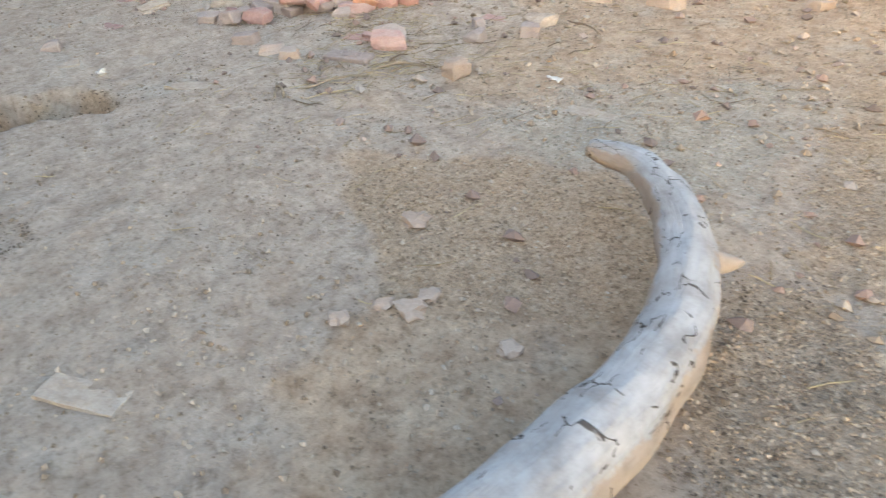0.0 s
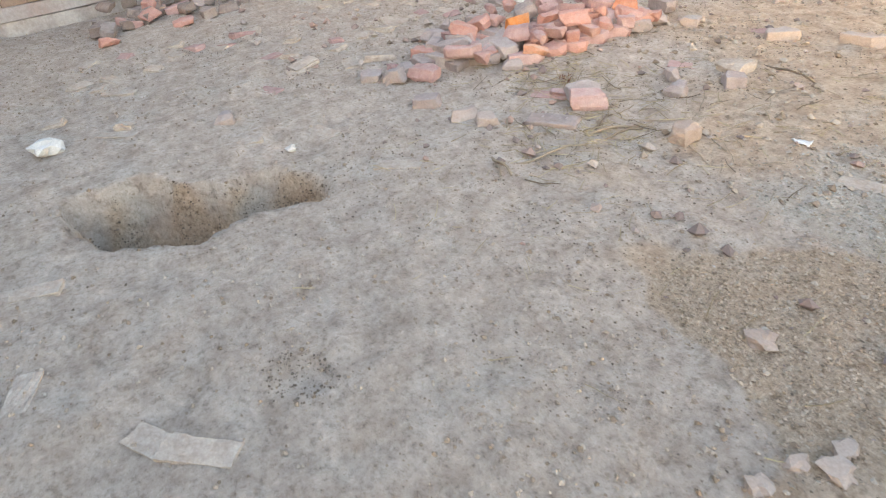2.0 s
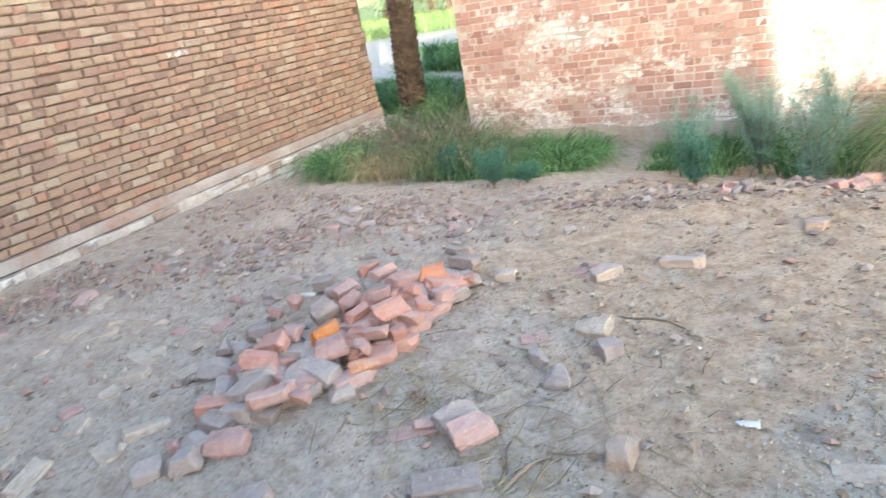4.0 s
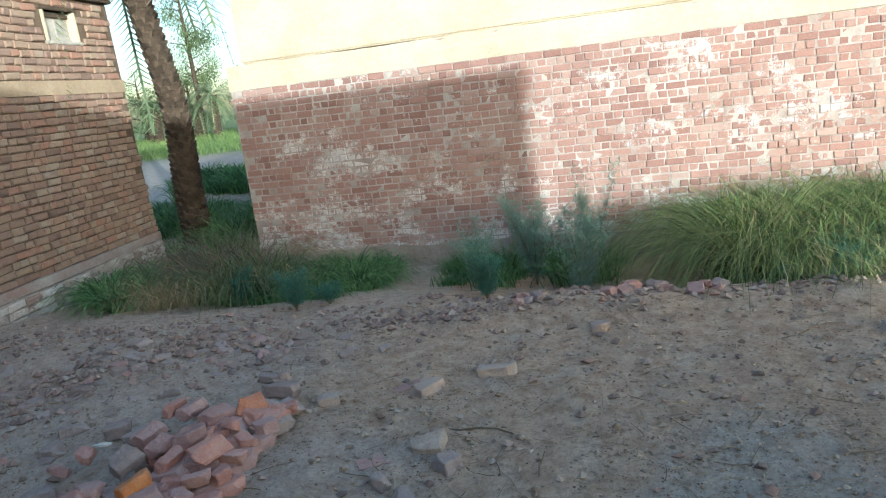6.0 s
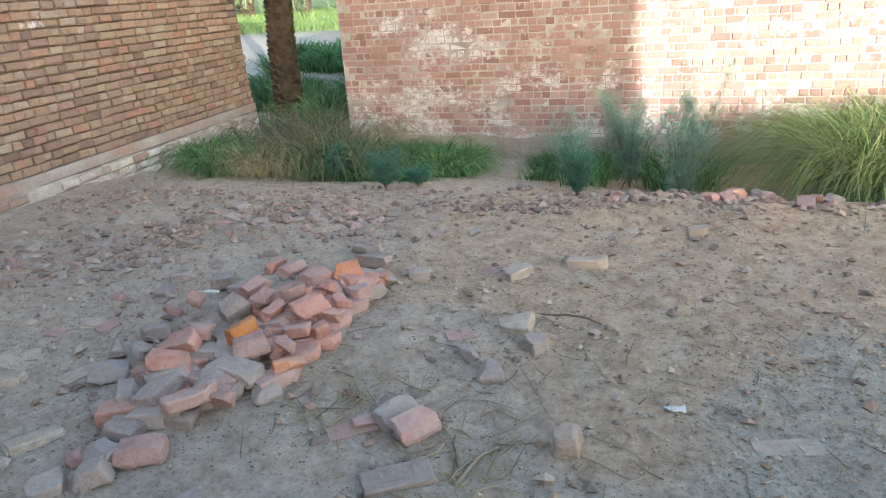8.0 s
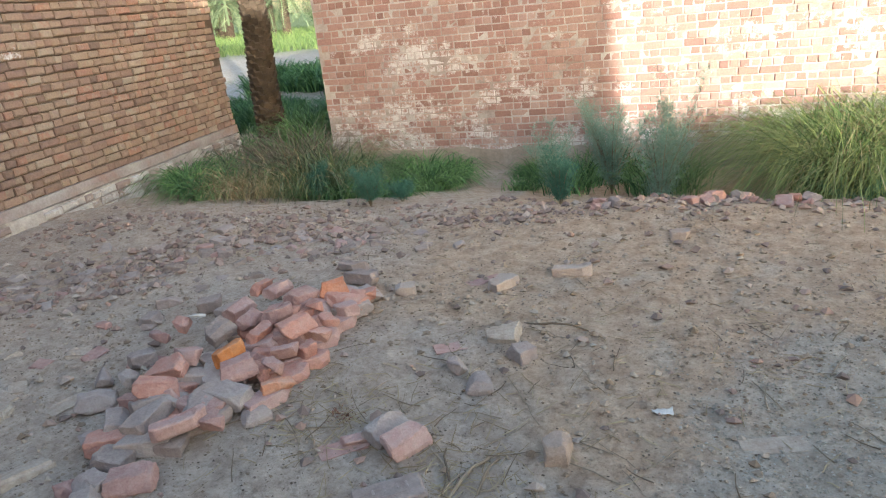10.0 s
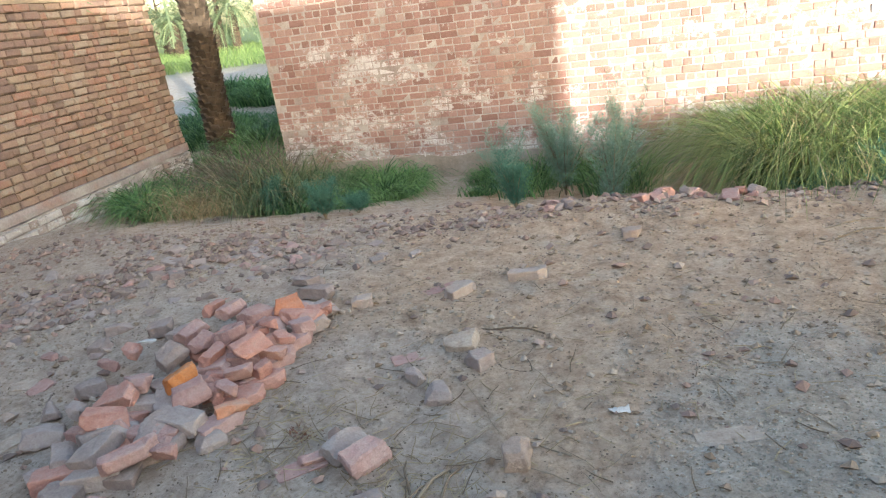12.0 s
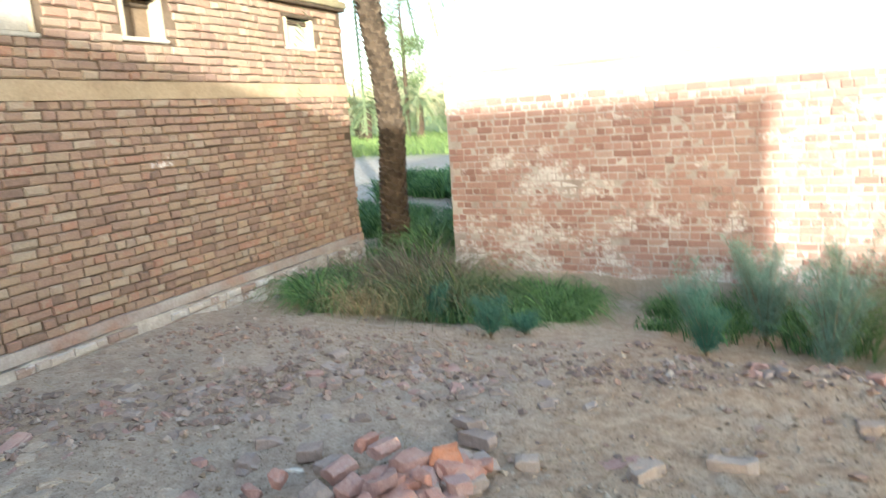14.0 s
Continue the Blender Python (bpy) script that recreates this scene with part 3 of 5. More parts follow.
def west_window(k, u0, u1, z0, z1):
    """A small square window in the tan wall."""
    holder = tagged(new(f"window_{k + 1}"), ("small window with white plaster reveal and pale shutter", "small window with brown board and white reveal", "small window blocked with white plaster")[k], "window", kind="structure")
    holder.matrix_world = WEST @ pose((u0 + u1) / 2, 0, (z0 + z1) / 2)
    w, h = (u1 - u0) / 2, (z1 - z0) / 2
    deep = (-0.09, -0.15, -0.012)[k]
    stretch_box("window_sill", holder, -w - 0.03, w + 0.03, -0.2, 0.012, -h - 0.035, -h, M_WHITE)
    stretch_box("window_frame", holder, -w, -w + 0.04, -0.2, 0.004, -h, h, M_CREAM)
    stretch_box("window_frame", holder, w - 0.035, w, -0.2, 0.003, -h, h, M_CREAM)
    stretch_box("lintel", holder, -w - 0.03, w + 0.03, -0.2, 0.006, h, h + 0.04, M_TIMBER, "dark timber lintel")
    stretch_box("window_pane", holder, -w + 0.04, w - 0.035, deep - 0.02, deep, -h, h, (M_WHITE, M_BOARD, M_WHITE)[k])
    if k < 2:
        stretch_box("window_frame", holder, -w + 0.04, w - 0.035, deep, deep + 0.03, h - 0.07, h - 0.03, M_TIMBER, "dark timber bar")
        stretch_box("window_frame", holder, -w + 0.04, w - 0.035, deep, deep + 0.02, -h, -h + 0.03, M_WHITE)
        stretch_box("window_frame", holder, -0.01, 0.012, deep, deep + 0.012, -h + 0.03, h - 0.07, (M_WHITE, M_BOARD)[k])


for k, spot in enumerate(WINDOWS):
    west_window(k, *spot)

roof = tagged(new("roof_west"), "low flat roof of the tan house with dark timber eave and earthen parapet", "roof", kind="structure")
roof.matrix_world = WEST
stretch_box("eave_board", roof, -0.05, 15.0, -5.0, 0.045, 3.022, 3.06, M_TIMBER)
stretch_box("eave_slab", roof, -0.06, 15.0, -5.0, 0.06, 3.062, 3.14, M_SLAB)
stretch_box("parapet", roof, 0.0, 15.0, -0.30, 0.0, 3.142, 3.50, M_SLAB)
house_end = tagged(new("wall_west_end"), "plain end wall of the tan house", "wall", kind="structure")
house_end.matrix_world = WEST
stretch_box("end_wall", house_end, 0.002, 0.32, -5.0, -0.36, -0.6, 3.018, M_TAN)
stretch_box("back_wall", house_end, 0.33, 15.0, -5.0, -4.7, -0.6, 3.018, M_BACK)

# the red wall across the end of the yard; local x runs towards its free corner, local y out of it
NORTH = pose(-5.78, 8.273, 0, 0, 0, 180)
north = wall_core("wall_north", NORTH, -14.0, 0.0, -0.9, 2.07, 0.36, [], M_RED_JOINT, "red brick wall in english bond with lime bloom", -0.006)
rough_strip("base_render", north, -14.0, 0.012, -0.05, 0.045, -0.9, -0.22, M_GREY_RENDER, 0.05, "worn grey render along the wall foot")
rough_strip("plaster_band", north, -14.0, 0.008, -0.30, 0.006, 1.80, 2.09, M_CREAM, 0.016, "sunlit cream plaster above the bricks")
upper = tagged(new("wall_north_upper"), "cream plastered upper storey wall", "wall", kind="structure")
upper.matrix_world = NORTH
stretch_box("upper_wall", upper, -14.0, -0.20, -4.0, 0.0, 2.092, 2.95, M_CREAM, "", 0.02)
stretch_box("side_wall", upper, -0.34, -0.002, -4.0, -0.37, -0.9, 2.065, M_RED)

# the house behind the path, whose shade lies over the yard
back = tagged(new("house_behind"), "plain brick house with a flat roof behind the yard", "house")
SHADE_X, SHADE_Z, SHADE_Y = 7.70, 4.58, -5.0
stretch_box("wall", back, -6.0, SHADE_X, SHADE_Y - 6.0, SHADE_Y - 0.0, -0.4, SHADE_Z - 0.12, M_BACK)
stretch_box("roof", back, -6.1, SHADE_X, SHADE_Y - 6.0, SHADE_Y, SHADE_Z - 0.118, SHADE_Z, M_SLAB)
stretch_box("door", back, 1.0, 2.0, SHADE_Y, SHADE_Y + 0.05, -0.05, 2.0, M_TIMBER)


# ---------------------------------------------------------------- loose bricks and stones
def worn_brick(length, width, height, wear, seed, frog=False, soft=0.004):
    """A chipped brick about its centre: corners and edges broken away, faces rough."""
    r = random.Random(seed * 31 + 7)
    bm = bmesh.new()
    bmesh.ops.create_cube(bm, size=1, matrix=Matrix.Diagonal((length, width, height, 1)))
    half = Vector((length / 2, width / 2, height / 2))

    def cut(place, way):
        found = bmesh.ops.bisect_plane(bm, geom=bm.verts[:] + bm.edges[:] + bm.faces[:], plane_co=place, plane_no=way, clear_outer=True)
        rim = [e for e in found["geom_cut"] if isinstance(e, bmesh.types.BMEdge)]
        if rim:
            bmesh.ops.contextual_create(bm, geom=rim)

    if length < 0.19 and soft < 0.01:
        cut((half.x * 0.82, 0, 0), Vector((1, r.uniform(-0.5, 0.5), r.uniform(-0.5, 0.5))).normalized())
    for _ in range(int(4 + 3 * wear) if soft < 0.01 else 0):
        corner = Vector([q * r.choice((-1, 1)) for q in half])
        way = Vector([math.copysign(r.uniform(0.3, 1.0), q) for q in corner])
        if r.random() < 0.5:
            way[r.randrange(3)] = r.uniform(-0.1, 0.1)
        way.normalize()
        cut(corner - way * r.uniform(0.006, 0.020) * wear, way)
    bmesh.ops.bevel(bm, geom=bm.edges[:], offset=soft, segments=1 if soft < 0.01 else 3, affect="EDGES")
    bmesh.ops.triangulate(bm, faces=bm.faces[:])
    for _ in range(3):
        long_edges = [e for e in bm.edges if e.calc_length() > 0.016]
        bmesh.ops.subdivide_edges(bm, edges=long_edges, cuts=1)
        bmesh.ops.triangulate(bm, faces=bm.faces[:])
    shift = Vector((seed * 3.7, seed * 1.3, seed * 2.9))
    for v in bm.verts:
        c, q = v.co, v.co * 16 + shift
        c = c * (1 + 0.075 * wear * noise.noise(q)) + Vector((noise.noise(q * 5), noise.noise(q * 5 + shift), noise.noise(q * 5 - shift))) * 0.0034
        if frog and v.co.z > height * 0.45 and abs(c.x) < length * 0.32 and abs(c.y) < width * 0.28:
            c.z -= 0.010
        v.co = c
    return bm


BRICK_MESHES = {}


def brick_mesh(length, tone, seed):
    key = (round(length * 0.92 / 0.03), tone, seed % 4)
    if key not in BRICK_MESHES:
        size = max(0.075, key[0] * 0.03)
        bm = worn_brick(size, 0.100, 0.066, 1.15 + 0.4 * (seed % 3), key[0] * 5 + seed % 4, seed % 4 == 1 and size > 0.2)
        BRICK_MESHES[key] = from_bm("brick", bm, M_BRICK[tone])
    return BRICK_MESHES[key]


TONES = ("greyish mauve", "dusty pink", "salmon", "bright orange", "burnt orange", "dull brown", "pale dusted")


def loose_brick(x, y, top, turn, length, tone, group, where, seed, tilt=0.0, roll=0.0):
    ob = new("brick", brick_mesh(length, tone, seed))
    ob.matrix_world = pose(x, y, top - 0.034, roll, tilt, turn)
    size = "brick" if length > 0.2 else "half brick" if length > 0.12 else "brick fragment"
    return tagged(ob, f"{TONES[tone]} {size} {where}", "brick", group)


HEAP_FRONT = [
    (-3.40, 2.41, 0.12, 45, 0.23, 1),
    (-3.30, 2.46, 0.09, 92, 0.09, 1),
    (-3.42, 2.38, 0.03, 7, 0.14, 0),
    (-3.21, 2.60, 0.04, 48, 0.14, 0),
    (-3.19, 2.76, 0.09, 46, 0.16, 3),
    (-3.59, 2.45, 0.09, 95, 0.23, 0),
    (-3.63, 2.58, 0.14, 26, 0.20, 0),
    (-3.69, 2.72, 0.14, 3, 0.23, 2),
    (-3.43, 2.58, 0.07, -5, 0.23, 0),
    (-3.36, 2.65, 0.09, -8, 0.23, 0),
    (-3.68, 2.84, 0.13, -37, 0.23, 1),
    (-3.46, 2.83, 0.17, 62, 0.17, 4),
    (-3.38, 2.76, 0.14, 40, 0.20, 0),
    (-3.24, 2.82, 0.13, 65, 0.10, 1),
]
HEAP_MIDDLE = [
    (-3.29, 3.11, 0.17, 66, 0.21, 2),
    (-3.22, 3.16, 0.10, 3, 0.15, 1),
    (-3.34, 3.56, 0.15, 36, 0.18, 3),
    (-3.46, 3.46, 0.15, 77, 0.18, 1),
    (-3.63, 3.51, 0.15, 80, 0.17, 1),
    (-3.74, 3.52, 0.15, 96, 0.16, 1),
    (-3.72, 3.28, 0.15, 74, 0.15, 0),
    (-3.67, 3.05, 0.15, 72, 0.16, 0),
    (-3.58, 3.17, 0.15, 86, 0.13, 1),
    (-3.46, 3.06, 0.14, 86, 0.16, 1),
    (-3.47, 3.25, 0.15, 87, 0.23, 1),
    (-3.33, 3.36, 0.14, 60, 0.10, 2),
    (-3.25, 3.53, 0.09, 15, 0.19, 1),
]
HEAP_BACK = [
    (-3.31, 3.88, 0.07, -14, 0.23, 0),
    (-3.42, 3.99, 0.09, -26, 0.23, 0),
    (-3.23, 3.73, 0.04, 47, 0.14, 0),
    (-3.23, 3.31, 0.09, 58, 0.10, 0),
    (-3.27, 2.95, 0.12, 27, 0.15, 1),
    (-3.19, 3.02, 0.10, 65, 0.11, 1),
    (-3.99, 3.16, 0.10, 31, 0.10, 2),
    (-4.02, 3.04, 0.09, 64, 0.09, 1),
    (-3.73, 2.53, 0.09, 89, 0.08, 1),
    (-3.71, 2.42, 0.07, 129, 0.21, 0),
    (-3.78, 2.33, 0.04, 38, 0.10, 0),
    (-3.58, 2.25, 0.04, 5, 0.17, 0),
    (-3.42, 2.17, 0.05, 23, 0.20, 1),
]
HEAP_SIDE = [
    (-3.57, 2.12, 0.04, -16, 0.19, 0),
    (-3.51, 2.03, 0.05, 36, 0.13, 0),
    (-3.66, 2.10, 0.03, 53, 0.06, 1),
    (-3.99, 2.58, 0.03, 33, 0.21, 0),
    (-4.10, 2.73, 0.04, 35, 0.07, 0),
    (-3.93, 2.71, 0.07, 33, 0.11, 0),
    (-4.05, 2.92, 0.04, 54, 0.14, 0),
    (-4.07, 3.48, 0.06, 23, 0.17, 0),
    (-4.38, 3.51, 0.03, 46, 0.15, 0),
    (-4.33, 3.30, 0.03, 9, 0.14, 0),
    (-3.86, 3.39, 0.07, 89, 0.21, 0),
    (-3.31, 2.83, 0.09, 49, 0.09, 1),
    (-3.38, 3.38, 0.09, 31, 0.10, 1),
    (-3.26, 3.00, 0.05, 53, 0.14, 0),
]
LOOSE_BRICKS = [
    (-0.08, 4.57, 0.04, 20, 0.14, 0),
    (-3.03, 3.81, 0.04, 18, 0.12, 1),
    (-2.52, 3.94, 0.03, 65, 0.23, 1),
    (-2.17, 4.14, 0.04, 1, 0.22, 2),
    (-2.26, 3.23, 0.04, -40, 0.14, 0),
    (-2.51, 3.08, 0.03, 19, 0.10, 0),
    (-2.39, 2.98, 0.04, 11, 0.12, 0),
    (-1.61, 4.72, 0.04, 5, 0.12, 1),
]
FAR_BRICKS = [
    (-2.84, 2.03, 0.04, 70, 0.21, 1),
    (-2.71, 2.08, 0.03, 63, 0.14, 1),
    (-3.09, 1.99, 0.02, 49, 0.16, 0),
    (-3.64, 1.10, 0.05, 60, 0.14, 0),
    (-3.63, 1.94, 0.05, 64, 0.14, 0),
    (-3.53, 2.02, 0.05, 80, 0.13, 0),
    (-3.48, 2.19, 0.04, 39, 0.20, 1),
]
CREST_BRICKS = [
    (-1.52, 5.24, 0.03, 3, 0.07, 1),
    (-1.38, 5.32, 0.03, 3, 0.20, 1),
    (-1.21, 5.28, 0.03, 3, 0.10, 1),
    (-1.12, 5.35, 0.03, 3, 0.07, 1),
    (-1.01, 5.27, 0.03, 4, 0.14, 1),
    (-0.88, 5.30, 0.03, 3, 0.08, 1),
    (-0.77, 5.37, 0.03, 3, 0.13, 1),
    (-2.17, 5.22, 0.03, 4, 0.10, 1),
    (-2.05, 5.21, 0.03, 4, 0.11, 1),
]
BURIED_BRICKS = [
    (-1.03, 0.60, 0.00, 23, 0.23, 0),
    (-0.87, 0.86, 0.00, 42, 0.23, 0),
    (-2.12, 0.05, 0.00, 160, 0.22, 0),
    (-1.62, 0.43, 0.00, 48, 0.23, 0),
    (-3.21, 1.45, 0.01, 15, 0.23, 1),
    (-2.62, 1.56, 0.00, 50, 0.22, 0),
    (-3.87, 0.61, 0.02, 50, 0.23, 1),
    (-2.59, 3.27, 0.02, 31, 0.13, 2),
    (-2.78, 2.51, 0.01, 42, 0.12, 2),
    (-2.67, 0.13, 0.00, 70, 0.20, 0),
    (-1.72, 0.34, 0.00, 30, 0.20, 0),
    (-5.11, 1.16, 0.00, 20, 0.23, 0),
    (-4.58, 0.73, 0.00, 55, 0.23, 0),
    (-3.90, 1.42, 0.00, 30, 0.20, 2),
    (-3.33, 1.10, 0.00, 80, 0.20, 0),
    (-5.08, 2.88, 0.00, 15, 0.23, 0),
    (-2.64, 4.00, 0.00, 40, 0.23, 2),
    (-1.31, 2.80, 0.00, 14, 0.26, 0),
]
STONES = [
    (-1.06, 1.84, 0.02, 54, 0.08, 0),
    (-0.77, 1.45, 0.02, 55, 0.06, 0),
    (-0.70, 1.62, 0.02, 48, 0.08, 0),
    (-0.72, 1.69, 0.02, 62, 0.06, 0),
    (-0.76, 1.57, 0.02, 55, 0.06, 0),
    (-0.45, 1.74, 0.02, 55, 0.06, 0),
]

rng = random.Random(11)
count = 0
for row in HEAP_FRONT + HEAP_MIDDLE + HEAP_BACK + HEAP_SIDE:
    x, y, top, turn, length, tone = row
    if tone < 2 and x > -3.78 and 2.55 < y < 3.7:
        tone = rng.choice((0, 0, 1, 1, 2) if y < 2.95 else (0, 1, 1, 2)) if tone == 0 else rng.choice((1, 2, 2))
    count += 1
    g = ground_z(x, y)
    steep = 20 if top > 0.09 else 9
    loose_brick(x, y, max(top + 0.018, g + 0.045), turn, length, tone, "heaped bricks", "lying in the low heap", count, rng.uniform(-steep, steep), rng.uniform(-steep, steep))
# the lower layer that carries the heap
for j in range(9):
    for i in range(4):
        y = 2.36 + j * 0.165 + rng.uniform(-0.02, 0.02)
        x = -3.68 + i * 0.155 + 0.035 * j * (0.4 if i < 2 else 0.0) + rng.uniform(-0.02, 0.02)
        if (j > 6 and i == 0) or (j < 2 and i == 3) or (j == 0 and i == 2):
            continue
        count += 1
        loose_brick(x, y, 0.060 + rng.uniform(0, 0.012), rng.uniform(20, 75), rng.choice((0.23, 0.23, 0.2, 0.15)), rng.choice((0, 0, 0, 1, 1, 2)), "heaped bricks", "at the bottom of the low heap", count, rng.uniform(-4, 4), rng.uniform(-4, 4))
for j in range(40):
    t = rng.random()
    x, y = -3.52 + 0.17 * t + rng.uniform(-0.2, 0.17), 2.55 + 1.05 * t + rng.uniform(-0.08, 0.08)
    count += 1
    loose_brick(x, y, 0.085 + rng.uniform(0, 0.035), rng.uniform(0, 180), rng.choice((0.23, 0.2, 0.17, 0.15, 0.12)), rng.choice((0, 0, 1, 1, 2) if y < 2.9 else (1, 1, 2, 2)), "heaped bricks", "tipped in the low heap", count, rng.uniform(-18, 18), rng.uniform(-18, 18))
for row in LOOSE_BRICKS:
    x, y, top, turn, length, tone = row
    count += 1
    loose_brick(x, y, ground_z(x, y) + 0.052, turn, length, (0, 6, 6, 3, 4, 5)[tone], "scattered bricks", "lying loose on the dusty ground", count, rng.uniform(-6, 6), rng.uniform(-6, 6))
for x, y, lift, turn, length, tone, roll in ((-2.63, 2.61, 0.072, 62, 0.20, 0, 22), (-2.54, 2.55, 0.078, 60, 0.20, 1, 16), (-2.75, 2.56, 0.03, 40, 0.15, 1, 4)):
    count += 1
    loose_brick(x, y, ground_z(x, y) + lift, turn, length, tone, "scattered bricks", "leaning on its neighbour on the earth", count, 4, roll)
for row in FAR_BRICKS:
    x, y, top, turn, length, tone = row
    count += 1
    loose_brick(x, y, ground_z(x, y) + 0.045, turn, length, (0, 6, 6, 3, 4, 5)[tone], "scattered bricks", "half sunk in the dusty ground", count, rng.uniform(-6, 6), rng.uniform(-6, 6))
for row in CREST_BRICKS:
    x, y, top, turn, length, tone = row
    for _ in range(2):
        count += 1
        bx, by = x + rng.uniform(-0.06, 0.06), y + rng.uniform(-0.05, 0.10)
        loose_brick(bx, by, ground_z(bx, by) + rng.uniform(0.03, 0.06), rng.uniform(0, 180), min(length, 0.17) * rng.uniform(0.7, 1.0), rng.choice((0, 1, 1, 2)), "bricks along the edge", "lying along the yard's edge", count, rng.uniform(-20, 20), rng.uniform(-20, 20))
for row in BURIED_BRICKS:
    x, y, top, turn, length, tone = row
    count += 1
    ob = new("buried_brick", from_bm("buried_brick", worn_brick(max(length, 0.2) + 0.02, 0.118, 0.07, 0.7, count, False, 0.020), (M_EARTH_BRICK, M_EARTH_BRICK, M_BRICK[1])[tone]))
    ob.matrix_world = pose(x, y, ground_z(x, y) - 0.031, rng.uniform(-4, 4), rng.uniform(-3, 3), turn)
    tagged(ob, "worn brick sunk flush in the trodden earth", "brick", "buried bricks")

# flat dusty bats trodden into the open side of the yard
for j in range(60):
    x, y = rng.uniform(-6.0, -3.9), rng.uniform(0.3, 3.0)
    if y < 2.1 and x < -5.3:
        continue
    ob = new("brickbat", from_bm("brickbat", worn_brick(rng.choice((0.10, 0.13, 0.17, 0.2)), 0.10, 0.06, 1.2, 200 + j % 9, False, 0.012), M_EARTH_BRICK if rng.random() < 0.7 else M_BRICK[1]))
    ob.matrix_world = pose(x, y, ground_z(x, y) - rng.uniform(0.008, 0.022), rng.uniform(-12, 12), rng.uniform(-12, 12), rng.uniform(0, 180))
    tagged(ob, "dusty broken brick half sunk in trodden earth", "brick", "dusty brickbats")

# heap of bricks against the tan wall
for j in range(46):
    s, t = rng.random(), rng.random()
    y = 0.82 + 1.25 * s
    near_wall = rng.random() ** 1.4
    x = -6.74 + 1.25 * near_wall * (1 - 0.35 * s) + 0.05
    top = ground_z(x, y) + 0.06 + 0.17 * max(0.0, 1 - near_wall * 1.3) * (1 - abs(s - 0.5)) * t * 1.5
    count += 1
    tilt = 12 if top > 0.05 else 6
    loose_brick(x, y, top, rng.uniform(0, 180), rng.choice((0.23, 0.2, 0.17, 0.12)), rng.choice((0, 5, 5, 5, 1, 1, 2)), "bricks against the wall", "in the heap against the tan wall", count, rng.uniform(-tilt, tilt), rng.uniform(-tilt, tilt))

# brickbats strewn from that heap towards the corner
for j in range(150):
    s = rng.random()
    x = -6.3 + 2.8 * s + rng.gauss(0, 0.30)
    y = 3.25 + 1.5 * s + rng.gauss(0, 0.36)
    if x < -6.6 or (-3.95 < x < -2.9 and y < 4.1):
        continue
    count += 1
    loose_brick(x, y, ground_z(x, y) + rng.uniform(0.0, 0.030), rng.uniform(0, 180), rng.choice((0.09, 0.09, 0.12, 0.12, 0.17)), rng.choice((5, 5, 5, 0, 0, 1)), "brickbats on the ground", "strewn half sunk over the earth", count, rng.uniform(-12, 12), rng.uniform(-12, 12))


def lump(size, flat, seed, mat, name):
    """An angular stone about its centre."""
    bm = bmesh.new()
    bmesh.ops.create_icosphere(bm, subdivisions=2, radius=size / 2)
    for v in bm.verts:
        q = v.co.normalized() * 1.4 + Vector((seed * 2.1, seed * 0.7, seed * 1.9))
        v.co *= 1 + 0.8 * noise.noise(q) + 0.25 * noise.noise(q * 2.3)
        v.co.z = max(-0.4, min(0.4, v.co.z / size)) * size * flat
    return from_bm(name, bm, mat, False)


chip = new("chip", lump(0.05, 0.4, 35, M_WHITE_STONE, "chip"))
chip.matrix_world = pose(-3.93, 3.22, 0.105, 0, 10, 40) @ Matrix.Diagonal((1.6, 0.6, 1, 1))
tagged(chip, "narrow white plaster chip lying on the heaped bricks", "rubble")
for k, row in enumerate(STONES):
    x, y, top, turn, length, tone = row
    ob = new("stone", lump(length * 1.0, 0.55, k + 3, M_STONE, "stone"))
    ob.matrix_world = pose(x, y, ground_z(x, y) + length * 0.10, 0, 0, turn)
    tagged(ob, "flat angular pale clay stone on gritty soil", "stone", "pale stones")
white = new("stone", lump(0.15, 0.6, 31, M_WHITE_STONE, "stone"))
white.matrix_world = pose(-3.91, 0.29, ground_z(-3.91, 0.29) + 0.03, 0, 0, 60)
tagged(white, "whitish rounded stone on the dusty ground", "stone")
pebble = new("stone", lump(0.05, 0.8, 33, M_WHITE_STONE, "stone"))
pebble.matrix_world = pose(-3.12, 1.26, ground_z(-3.12, 1.26) + 0.012)
tagged(pebble, "small white pebble at the edge of the hole", "stone")
slab = new("stone_slab", from_bm("stone_slab", worn_brick(0.17, 0.15, 0.05, 1.4, 71), M_EARTH_BRICK))
slab.matrix_world = pose(-2.38, 3.40, ground_z(-2.38, 3.40) + 0.018, 3, -3, 20)
tagged(slab, "flat grey broken slab on brown earth", "stone")
cube = new("brick_end", from_bm("brick_end", worn_brick(0.10, 0.10, 0.09, 1.4, 73), M_STONE))
cube.matrix_world = pose(-2.01, 2.61, ground_z(-2.01, 2.61) + 0.034, 4, -3, 12)
tagged(cube, "squarish dusty brick end standing on the ground", "brick")
stamped = new("stamped_brick", from_bm("stamped_brick", worn_brick(0.235, 0.11, 0.072, 0.5, 77), M_BRICK[0]))
stamped.matrix_world = pose(-2.51, 2.31, ground_z(-2.51, 2.31) - 0.010, 0, 0, 35)
tagged(stamped, "flat grey brick with a worn stamp lying in straw", "brick")
